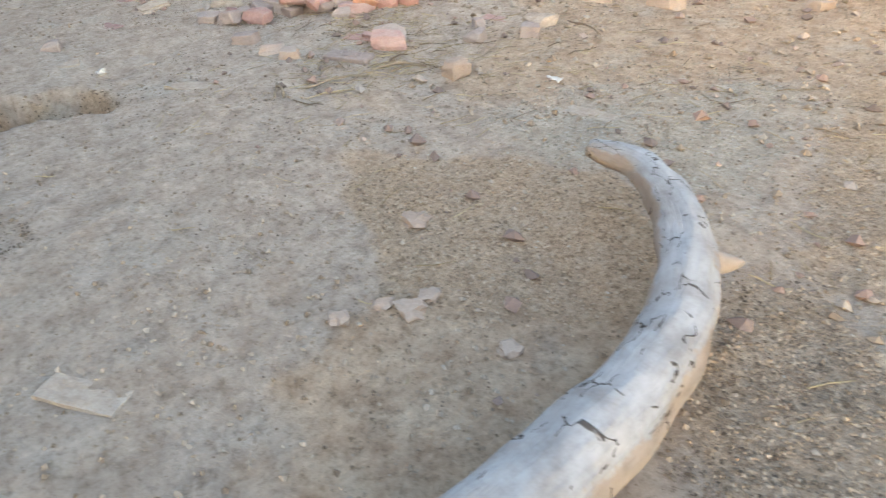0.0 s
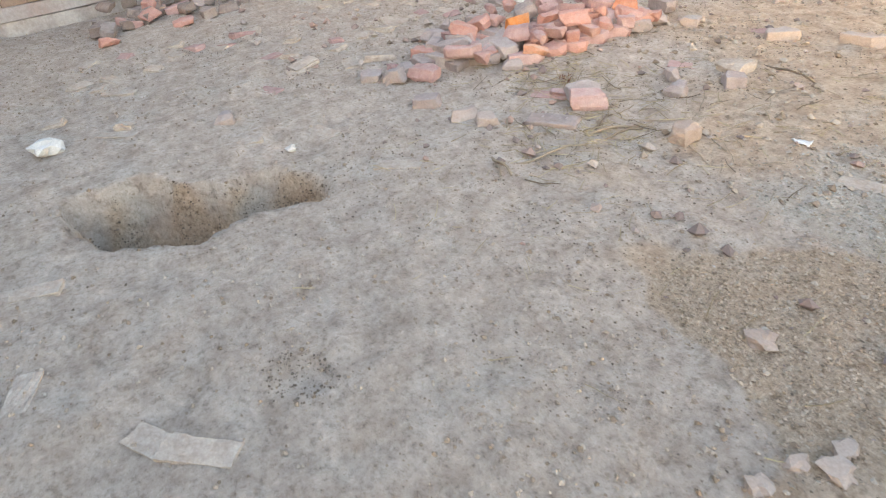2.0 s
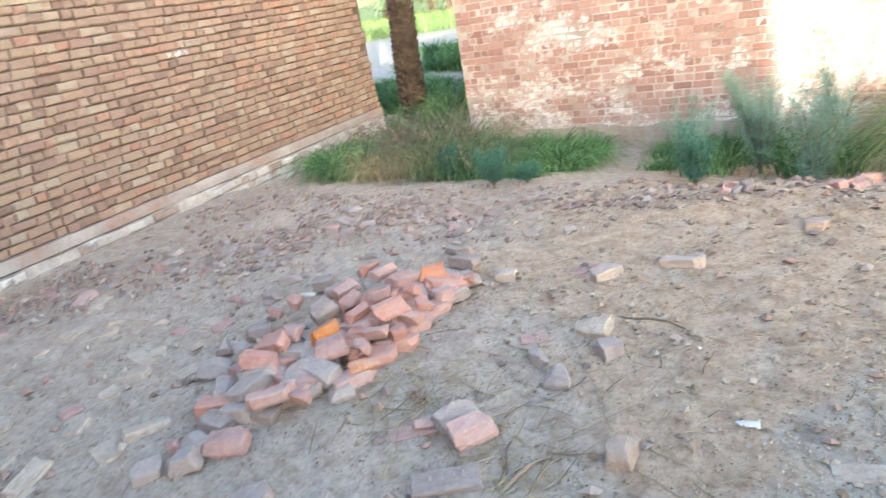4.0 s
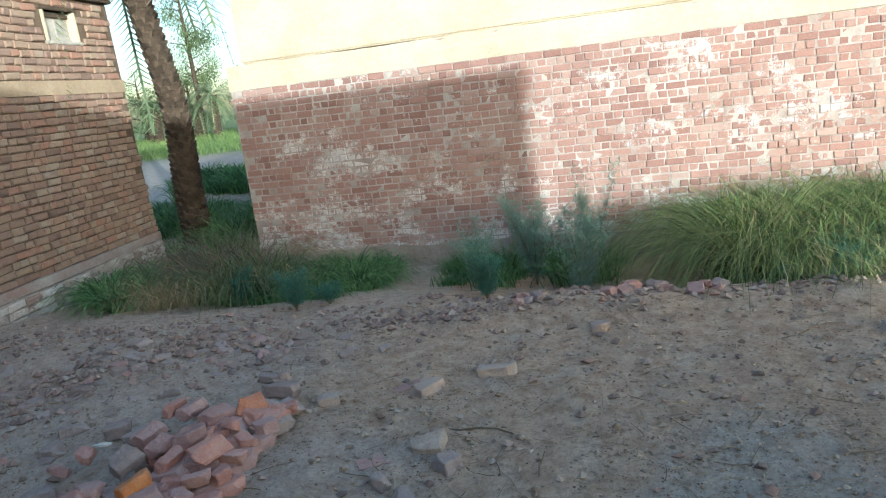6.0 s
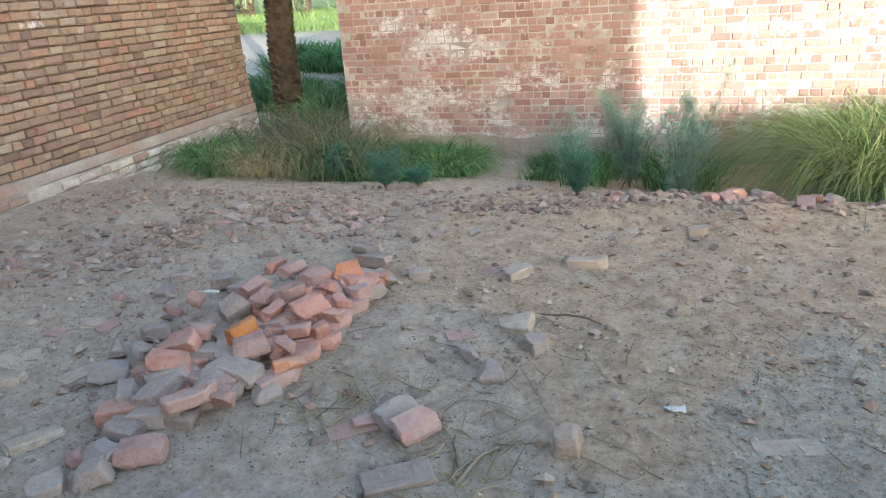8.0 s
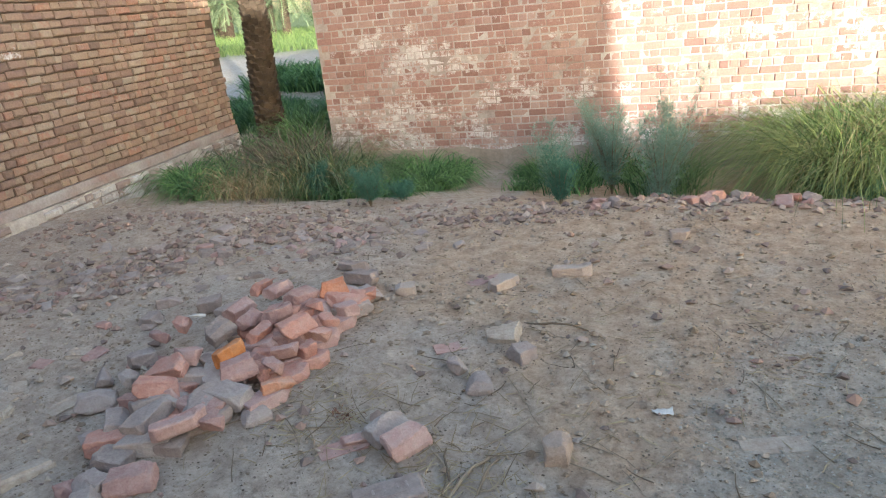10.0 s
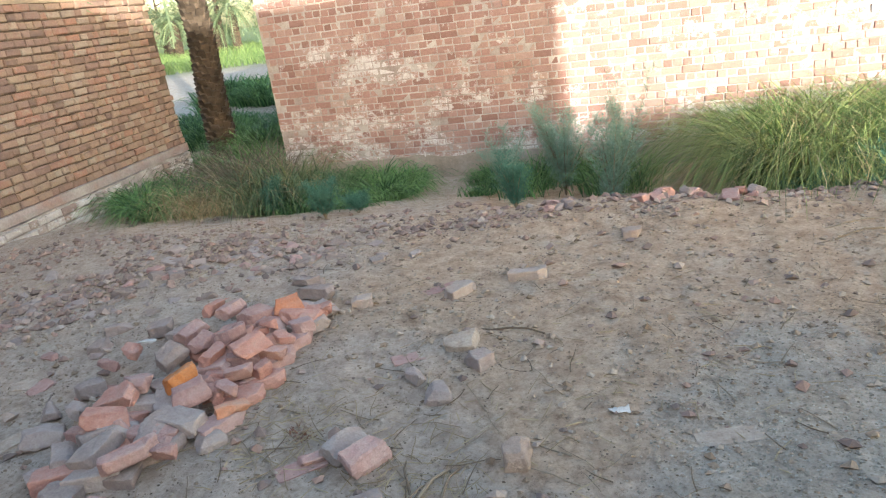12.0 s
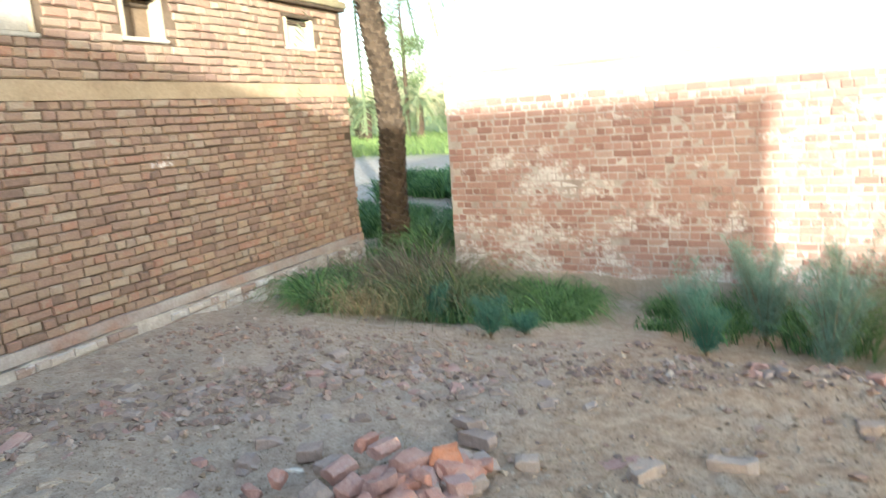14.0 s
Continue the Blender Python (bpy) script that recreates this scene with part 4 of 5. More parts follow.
for k, (u, v, w) in enumerate(((-0.05, 0.012, 0.024), (-0.012, 0.010, 0.030), (0.03, 0.012, 0.022), (0.062, 0.010, 0.03), (0.005, -0.022, 0.10))):
    child("stamp", bevel_box("stamp", 0.010 if k < 4 else w, w if k < 4 else 0.010, 0.005, M_BRICK[0], 0.002), stamped, pose(u, v, 0.034))

bm = bmesh.new()
bmesh.ops.create_grid(bm, x_segments=10, y_segments=5, size=0.5)
for v in bm.verts:
    v.co = Vector((v.co.x * 0.075, v.co.y * 0.03, 0.012 + 0.010 * noise.noise(v.co * 5 + Vector((2, 2, 2))) + 0.02 * v.co.x * v.co.y))
bmesh.ops.solidify(bm, geom=bm.faces[:], thickness=0.001)
scrap = new("paper_scrap", from_bm("paper_scrap", bm, M_PAPER, True))
scrap.matrix_world = pose(-1.68, 2.91, ground_z(-1.68, 2.91) - 0.002, 0, 0, 11)
tagged(scrap, "crumpled scrap of white paper on the earth", "litter")


# ---------------------------------------------------------------- the bleached curved log
def spline(points, steps):
    """A smooth line through a few places: x, y, z, radius."""
    p = [np.array(q, float) for q in points]
    p = [2 * p[0] - p[1], *p, 2 * p[-1] - p[-2]]
    out = []
    for a, b, c, d in zip(p, p[1:], p[2:], p[3:]):
        for k in range(steps):
            t = k / steps
            out.append(0.5 * (2 * b + (c - a) * t + (2 * a - 5 * b + 4 * c - d) * t * t + (3 * b - a - 3 * c + d) * t**3))
    return out + [p[-2]]


def tube(line, sides, rough, seed, verts, faces, squash=1.0):
    """A rough tube along a line of x, y, z, radius, with closed ends."""
    first = len(verts)
    for i, q in enumerate(line):
        c, r = Vector(q[:3]), q[3]
        ahead = Vector(line[min(i + 1, len(line) - 1)][:3]) - Vector(line[max(i - 1, 0)][:3])
        ahead.normalize()
        side = ahead.cross(Vector((0, 0, 1))) if abs(ahead.z) < 0.95 else ahead.cross(Vector((1, 0, 0)))
        side.normalize()
        up = side.cross(ahead)
        for k in range(sides):
            a = 2 * math.pi * k / sides
            way = math.cos(a) * side + math.sin(a) * up * squash
            s = 1 + rough * noise.noise(Vector((math.cos(a) * 1.5, math.sin(a) * 1.5, i * 0.13 + seed))) + 0.5 * rough * noise.noise(Vector((math.cos(a) * 5, math.sin(a) * 5, i * 0.09 + seed)))
            verts.append(tuple(c + way * r * s))
    n = len(line)
    for i in range(n - 1):
        for k in range(sides):
            a, b = first + i * sides + k, first + i * sides + (k + 1) % sides
            faces.append((a, b, b + sides, a + sides))
    faces.append(tuple(first + k for k in reversed(range(sides))))
    faces.append(tuple(first + (n - 1) * sides + k for k in range(sides)))


log = tagged(new("log"), "bleached grey curved log with cracks, one end off the soil", "log")
verts, faces = [], []
tube(spline([(-0.843, 2.341, 0.18, 0.030), (-0.662, 2.352, 0.19, 0.048), (-0.482, 2.282, 0.18, 0.059), (-0.329, 2.167, 0.155, 0.067), (-0.211, 2.019, 0.125, 0.076), (-0.138, 1.844, 0.10, 0.083), (-0.09, 1.64, 0.082, 0.090), (-0.055, 1.44, 0.085, 0.094), (-0.02, 1.15, 0.085, 0.098)], 14), 28, 0.16, 4, verts, faces)
trunk = child("trunk", mesh_of("trunk", verts, faces, M_LOG, True), log)
grain = trunk.data.color_attributes.new("grain", "FLOAT_COLOR", "POINT")
for k in range(len(verts)):
    around = 2 * math.pi * (k % 28) / 28
    grain.data[k].color = (math.cos(around), math.sin(around), k // 28 * 0.12, 1)
verts, faces = [], []
tube(spline([(-0.31, 2.18, 0.145, 0.036), (-0.265, 2.225, 0.15, 0.024), (-0.235, 2.25, 0.16, 0.008)], 6), 12, 0.2, 9, verts, faces)
child("branch_stub", mesh_of("branch_stub", verts, faces, M_LOG, True), log)
rng = random.Random(5)


# ---------------------------------------------------------------- clods, crumbs and twigs
def crumbs(name, places, mat, label):
    """Many small angular lumps in one mesh; places: x, y, size."""
    verts, faces = [], []
    for x, y, s in places:
        k = len(verts)
        z = ground_z(x, y) + s * 0.12
        a = rng.uniform(0, 6.28)
        for ca, r, h in ((0, 1, 0), (1.3, 0.8, 0.1), (2.6, 1.1, -0.05), (3.9, 0.9, 0.1), (5.1, 1.05, 0)):
            q = rng.uniform(0.7, 1.15) * r * s * 0.5
            verts.append((x + q * math.cos(a + ca), y + q * math.sin(a + ca) * 0.8, z + h * s + rng.uniform(-0.1, 0.1) * s))
        verts += [(x + rng.uniform(-0.12, 0.12) * s, y + rng.uniform(-0.12, 0.12) * s, z + s * rng.uniform(0.22, 0.42)), (x, y, z - s * 0.35)]
        for i in range(5):
            faces += [(k + i, k + (i + 1) % 5, k + 5), (k + (i + 1) % 5, k + i, k + 6)]
    return tagged(new(name, mesh_of(name, verts, faces, mat)), label, "gravel", kind="stuff")


def scatter(count, x0, x1, y0, y1, lo, hi, keep):
    out = []
    while len(out) < count:
        x, y = rng.uniform(x0, x1), rng.uniform(y0, y1)
        if rng.random() < keep(x, y):
            out.append((x, y, lo + (hi - lo) * rng.random() ** 2.5))
    return out


crumbs("grit", scatter(19000, -1.9, 0.9, 0.6, 3.4, 0.005, 0.017, lambda x, y: 0.03 + 0.97 * soil_map(x, y)[1]), M_GRIT, "dark gritty crumbs of earth on the ground")
crumbs("clods", scatter(22000, -6.9, 1.4, -0.3, 5.8, 0.005, 0.026, lambda x, y: 0.25 + 0.75 * smooth_step(0.45, 0.62, 0.5 + 0.5 * noise.noise((x * 1.1, y * 1.1, 8.0)))), M_CLOD, "small earth clods lying over the yard")
crumbs("dark_crumbs", scatter(190, -1.85, -1.55, 0.62, 0.86, 0.006, 0.016, lambda x, y: 1 - smooth_step(0.6, 1.1, bowl(x, y, -1.70, 0.74, 0.13, 0.10, 0.3))), M_DARK, "dark crumbs in a small dent of the earth")
crumbs("dark_crumbs", scatter(2600, -0.6, 0.5, 1.6, 2.6, 0.004, 0.016, lambda x, y: 1 - smooth_step(0.5, 1.2, bowl(x, y, -0.03, 2.12, 0.40, 0.19, 1.99) + 0.4 * noise.noise((x * 5, y * 5, 1.0)))), M_DARK, "dark bark crumbs and dung beside the log")
# Dense dark crumbs make the hole darker than the earth around it.
crumbs("dark_crumbs", scatter(6500, -3.5, -2.4, 0.2, 1.4, 0.006, 0.018, lambda x, y: soil_map(x, y)[1] ** 2), M_DARK, "dark earth crumbs spread thickly in the dug hole")
crumbs("silt_crumbs", scatter(5000, -1.7, 0.0, 2.0, 3.6, 0.004, 0.016, lambda x, y: 0.05 + 0.95 * soil_map(x, y)[3]), M_SILT, "pale grey silt crumbs drying in the yard")
crumbs("dark_crumbs", scatter(20000, -5.2, 1.2, 1.2, 5.8, 0.003, 0.014, lambda x, y: 0.12 + 0.88 * smooth_step(0.46, 0.66, 0.5 + 0.5 * noise.noise((x * 1.9, y * 1.9, 12.0)) + 0.25 * noise.noise((x * 6, y * 6, 2.0)))), M_DARK, "dark earth crumbs and dung scattered over the yard")
crumbs("flat_clods", scatter(1500, -5.0, 1.0, 2.3, 5.5, 0.018, 0.055, lambda x, y: 0.15 + 0.85 * smooth_step(0.45, 0.62, 0.5 + 0.5 * noise.noise((x * 1.3, y * 1.3, 21.0)))), M_CLOD, "larger flat clods of dry earth in the yard")
crumbs("brick_crumbs", scatter(4600, -6.8, 0.8, 1.6, 6.2, 0.010, 0.085, lambda x, y: (0.25 + 0.75 * smooth_step(0.45, 0.6, 0.5 + 0.5 * noise.noise((x * 1.7, y * 1.7, 3.0)))) * max(math.exp(-(((x - y * 1.2 + 9.95) / 0.8) ** 2)) * (1 if y < 5.2 else 0.3), 0.8 * math.exp(-(((y - 5.15 - 0.12 * (x + 3)) / 0.28) ** 2)), 0.05)), M_RUBBLE, "crumbled brick rubble strewn over the yard")


def twigs(name, sticks, mat, label):
    verts, faces = [], []
    for x, y, turn, length, r in sticks:
        a = radians(turn)
        line = []
        for k in range(5):
            t = k / 4 - 0.5
            px = x + math.cos(a) * t * length - math.sin(a) * 0.03 * length * math.sin(k * 1.1 + turn)
            py = y + math.sin(a) * t * length + math.cos(a) * 0.03 * length * math.sin(k * 1.1 + turn)
            line.append((px, py, ground_z(px, py) + r * 1.2 + 0.004, r * (1.1 - 0.12 * k)))
        tube(line, 5, 0.1, turn, verts, faces)
    return tagged(new(name, mesh_of(name, verts, faces, mat)), label, "twigs", kind="stuff")


straws = []
for k in range(800):
    cx, cy, sp = rng.choice(((-2.4, 2.45, 0.22), (-2.35, 2.4, 0.15), (-2.25, 2.75, 0.4), (-2.95, 2.65, 0.15), (-3.0, 2.9, 0.2), (-2.9, 2.6, 0.35), (-1.9, 3.3, 0.6), (-2.2, 1.9, 0.4), (-1.6, 4.2, 0.9), (-0.8, 3.0, 0.9), (-4.5, 5.0, 0.7)))
    straws.append((rng.gauss(cx, sp), rng.gauss(cy, sp), rng.uniform(0, 180), rng.uniform(0.03, 0.14), rng.uniform(0.0008, 0.0022)))
sticks = []
for k in range(240):
    cx, cy, sp = rng.choice(((-2.2, 2.6, 0.35), (-2.0, 3.2, 0.5), (-1.3, 4.3, 0.8), (-0.4, 4.2, 0.7), (-3.4, 4.6, 0.7), (-4.8, 5.0, 0.6), (-2.95, 2.75, 0.2)))
    sticks.append((rng.gauss(cx, sp), rng.gauss(cy, sp * 0.8), rng.uniform(0, 180), rng.uniform(0.05, 0.2), rng.uniform(0.0014, 0.003)))
twigs("twig_litter", sticks, M_TWIG, "small dry sticks scattered over the earth")
twigs("straw_litter", straws, M_STRAW, "thin dry straws scattered over the earth")
for x, y, turn, length, r in ((-2.30, 2.42, 68, 0.30, 0.007), (-2.23, 2.44, 80, 0.26, 0.005), (-2.18, 3.52, -8, 0.34, 0.005), (-2.32, 1.88, -10, 0.19, 0.006), (-2.30, 1.85, -25, 0.12, 0.004), (-2.27, 2.11, 80, 0.34, 0.005), (-2.63, 2.14, 135, 0.11, 0.005), (-2.37, 2.48, 110, 0.22, 0.004), (-0.48, 4.59, 28, 0.46, 0.005), (-2.33, 2.40, 60, 0.2, 0.004), (-0.45, 4.75, 18, 0.55, 0.004)):
    verts, faces = [], []
    tube([(t * length, 0.03 * math.sin(t * 7) * length, 0.012 * math.sin(t * 5 + 1), r * (1 - 0.35 * t)) for t in (-0.5, -0.25, 0, 0.25, 0.5)], 7, 0.15, turn, verts, faces)
    ob = new("twig", mesh_of("twig", verts, faces, M_TWIG, True))
    ob.matrix_world = pose(x, y, ground_z(x, y) + 0.006, 0, 0, turn)
    tagged(ob, "thin dry broken twig lying on the earth", "twig", "fallen twigs")


# ---------------------------------------------------------------- grass and shrubs
def blades(name, spots, mat, label, category="grass"):
    """A patch of grass; spots: x, y, height, width, lean way in degrees, lean."""
    verts, faces = [], []
    for x, y, h, w, way, lean in spots:
        a = radians(way)
        dx, dy = math.cos(a), math.sin(a)
        f = rng.uniform(0, 6.28)
        sx, sy = math.cos(f) * w, math.sin(f) * w
        z = ground_z(x, y, False) - 0.02
        k = len(verts)
        for t, wd in ((0, 1), (0.35, 0.95), (0.6, 0.8), (0.82, 0.55)):
            b = lean * h * t * t
            zz = z + h * t * (1 - 0.46 * lean * t * t)
            verts += [(x + dx * b - sx * wd, y + dy * b - sy * wd, zz), (x + dx * b + sx * wd, y + dy * b + sy * wd, zz)]
        verts.append((x + dx * lean * h, y + dy * lean * h, z + h * max(0.10, 1 - 0.70 * lean)))
        faces += [(k, k + 1, k + 3, k + 2), (k + 2, k + 3, k + 5, k + 4), (k + 4, k + 5, k + 7, k + 6), (k + 6, k + 7, k + 8)]
    return tagged(new(name, mesh_of(name, verts, faces, mat)), label, category, kind="stuff")


def patch(count, inside, box, h0, h1, w, way, lean, edge=True):
    out = []
    tufts = [(rng.uniform(box[0], box[1]), rng.uniform(box[2], box[3]), rng.uniform(0.6, 1.15), rng.uniform(-50, 50)) for _ in range(max(6, count // 130))]
    tufts = [t for t in tufts if inside(t[0], t[1])]
    for _ in range(count):
        tx, ty, th, tw = rng.choice(tufts)
        x, y = rng.gauss(tx, 0.11), rng.gauss(ty, 0.11)
        if y > 8.2 and x > -5.85:
            y = 8.15
        fan = math.degrees(math.atan2(y - ty, x - tx))
        out.append((x, y, rng.uniform(h0, h1) * th, w * rng.uniform(0.6, 1.3), (fan if rng.random() < (0.6 if edge else 0.2) else way + tw) + rng.uniform(-40, 40), lean * rng.uniform(0.4, 1.5)))
    return out


GREEN_TUFTS = [(-5.2, 6.75, 0.30, 0.38), (-4.85, 6.5, 0.22, 0.30), (-4.55, 6.9, 0.28, 0.36), (-4.25, 6.55, 0.16, 0.24), (-4.2, 7.2, 0.30, 0.42), (-4.75, 7.4, 0.35, 0.45), (-4.08, 7.6, 0.22, 0.40), (-4.05, 7.95, 0.15, 0.36), (-4.4, 7.8, 0.35, 0.46), (-5.3, 7.5, 0.35, 0.45), (-5.0, 8.0, 0.30, 0.42), (-4.03, 7.22, 0.13, 0.26)]
spots = []
for tx, ty, wide, tall in GREEN_TUFTS:
    for _ in range(int(2600 * wide * wide + 200)):
        a, q = rng.uniform(0, 6.28), wide * math.sqrt(rng.random())
        spots.append((tx + q * math.cos(a), min(8.17, ty + q * math.sin(a) * 0.9), tall * rng.uniform(0.5, 1.3) * (1.05 - 0.3 * q / wide), 0.0075 * rng.uniform(0.5, 1.2), math.degrees(a) + rng.uniform(-60, 60), rng.uniform(0.4, 1.6)))
blades("grass_by_wall", spots, M_GRASS, "dark green grass tufts along the foot of the red wall")
spots = []
for tx, ty, wide, tall in ((-6.2, 6.15, 0.22, 0.40), (-6.55, 6.45, 0.25, 0.45), (-6.0, 6.5, 0.25, 0.48), (-6.85, 6.8, 0.15, 0.40), (-6.4, 6.95, 0.3, 0.5), (-6.7, 7.5, 0.3, 0.45), (-6.05, 5.98, 0.10, 0.28)):
    for _ in range(int(3800 * wide * wide + 200)):
        a, q = rng.uniform(0, 6.28), wide * math.sqrt(rng.random())
        spots.append((tx + q * math.cos(a), ty + q * math.sin(a) * 0.9, tall * rng.uniform(0.5, 1.3) * (1.05 - 0.3 * q / wide), 0.0075 * rng.uniform(0.5, 1.2), math.degrees(a) + rng.uniform(-60, 60), rng.uniform(0.4, 1.6)))
blades("grass_by_corner", spots, M_GRASS, "dark green grass at the corner of the tan house")
blades("grass_in_gap", patch(6000, lambda x, y: True, (-8.2, -5.9, 8.6, 12.5), 0.25, 0.45, 0.007, 200, 0.6), M_GRASS, "deep green grass in the gap between the walls")
blades("grass_tuft", patch(1200, lambda x, y: True, (-3.1, -2.7, 7.75, 8.05), 0.22, 0.38, 0.005, 200, 0.8), M_GRASS, "green grass tuft before the red wall")
blades("dry_weed", [(rng.gauss(-2.86, 0.03), rng.gauss(2.70, 0.03), rng.uniform(0.02, 0.06), 0.004, rng.uniform(0, 360), rng.uniform(0.5, 1.4)) for _ in range(90)], M_RED_WEED, "small withered reddish-brown weed beside the bricks", "weed")
blades("grass_tuft", [(rng.gauss(-3.07, 0.10), rng.gauss(7.23, 0.10), rng.uniform(0.08, 0.2), 0.005, rng.uniform(0, 360), rng.uniform(0.3, 1.2)) for _ in range(260)], M_GRASS, "small green tuft on the bare path")
blades("grass_under_shrubs", patch(1700, lambda x, y: True, (-2.7, -1.3, 6.9, 8.0), 0.25, 0.5, 0.005, 200, 0.7), M_GRASS, "green grass under the feathery shrubs")
blades("grass_in_gap", patch(4200, lambda x, y: True, (-7.2, -5.75, 8.8, 10.6), 0.4, 0.75, 0.007, 200, 0.7), M_GRASS, "rank green grass behind the corner of the red wall")
blades("tall_grass", patch(27000, lambda x, y: y > 6.2, (-0.5, 2.9, 6.2, 8.1), 0.75, 1.25, 0.0036, 250, 1.15), M_TALL, "tall leaning grass in low sun along the wall")
blades("dry_stalks", patch(2600, lambda x, y: True, (-0.4, 2.6, 6.2, 7.6), 0.8, 1.2, 0.0034, 250, 1.2), M_STRAW, "pale drooping stalks among the tall grass")
blades("dry_grass", patch(500, lambda x, y: True, (0.1, 0.7, 7.2, 7.6), 0.7, 1.05, 0.004, 195, 0.9), M_STRAW, "dry brown seed heads in the tall grass")
blades("dry_grass", patch(600, lambda x, y: True, (-5.82, -5.6, 6.1, 6.4), 0.25, 0.6, 0.004, 270, 1.0), M_STRAW, "dry straw-coloured grass at the edge of the green")
blades("dry_stalks", patch(220, lambda x, y: True, (-5.7, -5.2, 6.5, 7.1), 0.5, 0.95, 0.004, 280, 1.1), M_STRAW, "long dry straw stalks among the green brush")
blades("dead_brush", patch(1300, lambda x, y: True, (-5.95, -5.5, 6.85, 7.7), 0.5, 1.05, 0.0042, 300, 0.95), M_DEAD, "dead grey-brown brush round the palm foot")
blades("green_stalks", patch(1300, lambda x, y: True, (-5.45, -4.95, 6.5, 7.3), 0.45, 1.0, 0.005, 270, 1.0), M_STALK, "tall grey-green stalks in the brush by the palm")
blades("grass_in_gap", patch(4500, lambda x, y: True, (-10.0, -8.2, 10.4, 12.4), 0.35, 0.6, 0.009, 200, 0.6), M_GRASS, "deep green grass beside the path behind the house")
blades("grass_in_gap", patch(5000, lambda x, y: True, (-11.0, -8.4, 14.2, 17.0), 0.4, 0.8, 0.012, 200, 0.6), M_GRASS, "dark green weeds along the grey path")
blades("green_field", [(rng.uniform(-60, 10), 26.3 + 30 * rng.random() ** 1.6, rng.uniform(0.3, 0.75), 0.016, rng.uniform(0, 360), 0.6) for _ in range(26000)], M_CROP, "bright green field crop in the sun", "crop")


def feather_shrub(x, y, height, reach, stems, seed):
    """A loose shrub of upright stems with fine feathery sprays."""
    r = random.Random(seed)
    ob = tagged(new("shrub"), "loose bluish-green feathery shrub on the bank", "shrub", "feathery shrubs")
    z0 = ground_z(x, y, False)
    ob.location = (x, y, z0)
    sv, sf, fv, ff = [], [], [], []
    for _ in range(stems):
        a, lean, h = r.uniform(0, 6.28), r.uniform(0.1, reach), height * r.uniform(0.55, 1.0)
        line = [(math.cos(a) * lean * t**1.5, math.sin(a) * lean * t**1.5, h * t - 0.02, 0.006 * (1.1 - t)) for t in (0, 0.25, 0.5, 0.75, 1)]
        tube(line, 5, 0.1, seed, sv, sf)
        for _ in range(100):
            t = r.uniform(0.1, 1.0)
            px, py, pz = math.cos(a) * lean * t**1.5, math.sin(a) * lean * t**1.5, h * t
            b, up, ln = r.uniform(0, 6.28), r.uniform(0.2, 1.2), r.uniform(0.06, 0.18) * (1.15 - 0.5 * t)
            d = Vector((math.cos(b), math.sin(b), up)).normalized() * ln
            for _ in range(9):
                s = r.uniform(0.15, 1.0)
                root = Vector((px, py, pz)) + d * s
                q = Vector((r.uniform(-1, 1), r.uniform(-1, 1), r.uniform(-0.2, 1.0))).normalized() * 0.035
                w = Vector((r.uniform(-1, 1), r.uniform(-1, 1), 0)).normalized() * 0.0022
                k = len(fv)
                fv.extend([tuple(root - w), tuple(root + w), tuple(root + q)])
                ff.append((k, k + 1, k + 2))
    child("stem", mesh_of("stem", sv, sf, M_TWIG), ob)
    child("foliage", mesh_of("foliage", fv, ff, M_FEATHER if height > 0.62 else M_TEAL), ob)
    return ob


for k, (x, y, h, reach, stems) in enumerate(((-2.55, 6.15, 0.50, 0.16, 10), (-2.75, 7.0, 0.75, 0.30, 12), (-2.2, 7.0, 0.95, 0.35, 16), (-1.75, 6.35, 0.85, 0.28, 15), (-1.65, 7.2, 1.2, 0.3, 12), (-2.35, 7.7, 0.9, 0.3, 12), (-4.95, 6.3, 0.38, 0.10, 7), (-4.12, 5.74, 0.32, 0.14, 9), (-3.95, 6.05, 0.15, 0.10, 5), (0.1, 6.0, 0.55, 0.45, 14), (0.6, 6.2, 0.6, 0.5, 14), (-0.3, 6.05, 0.35, 0.35, 10))):
    feather_shrub(x, y, h, reach, stems, 40 + k)


# ---------------------------------------------------------------- palms and trees
def frond(verts, faces, root, way, length, rise, droop, width, pairs, r):
    """A palm frond: a bent midrib with two rows of leaflets."""
    side = Vector((-math.sin(way), math.cos(way), 0))
    line = []
    for k in range(9):
        t = k / 8
        out = length * t * (1 - 0.18 * t * droop)
        line.append(Vector(root) + Vector((math.cos(way) * out, math.sin(way) * out, length * (rise * t - droop * t * t))))
    for a, b in zip(line, line[1:]):
        k, w = len(verts), width * 0.045
        verts.extend([tuple(a - side * w), tuple(a + side * w), tuple(b + side * w), tuple(b - side * w)])
        faces.append((k, k + 1, k + 2, k + 3))
    for j in range(pairs):
        t = 0.12 + 0.88 * j / pairs
        i = min(7, int(t * 8))
        p = line[i].lerp(line[i + 1], t * 8 - i)
        ahead = (line[i + 1] - line[i]).normalized()
        ln = width * (1.0 - 0.55 * abs(t - 0.4)) * r.uniform(0.8, 1.1)
        for s in (-1, 1):
            tip = p + (side * s * 0.75 + ahead * 0.75 + Vector((0, 0, r.uniform(-0.15, 0.35)))).normalized() * ln
            w = ahead * width * 0.035
            k = len(verts)
            verts.extend([tuple(p - w), tuple(p + w), tuple(tip)])
            faces.append((k, k + 1, k + 2))


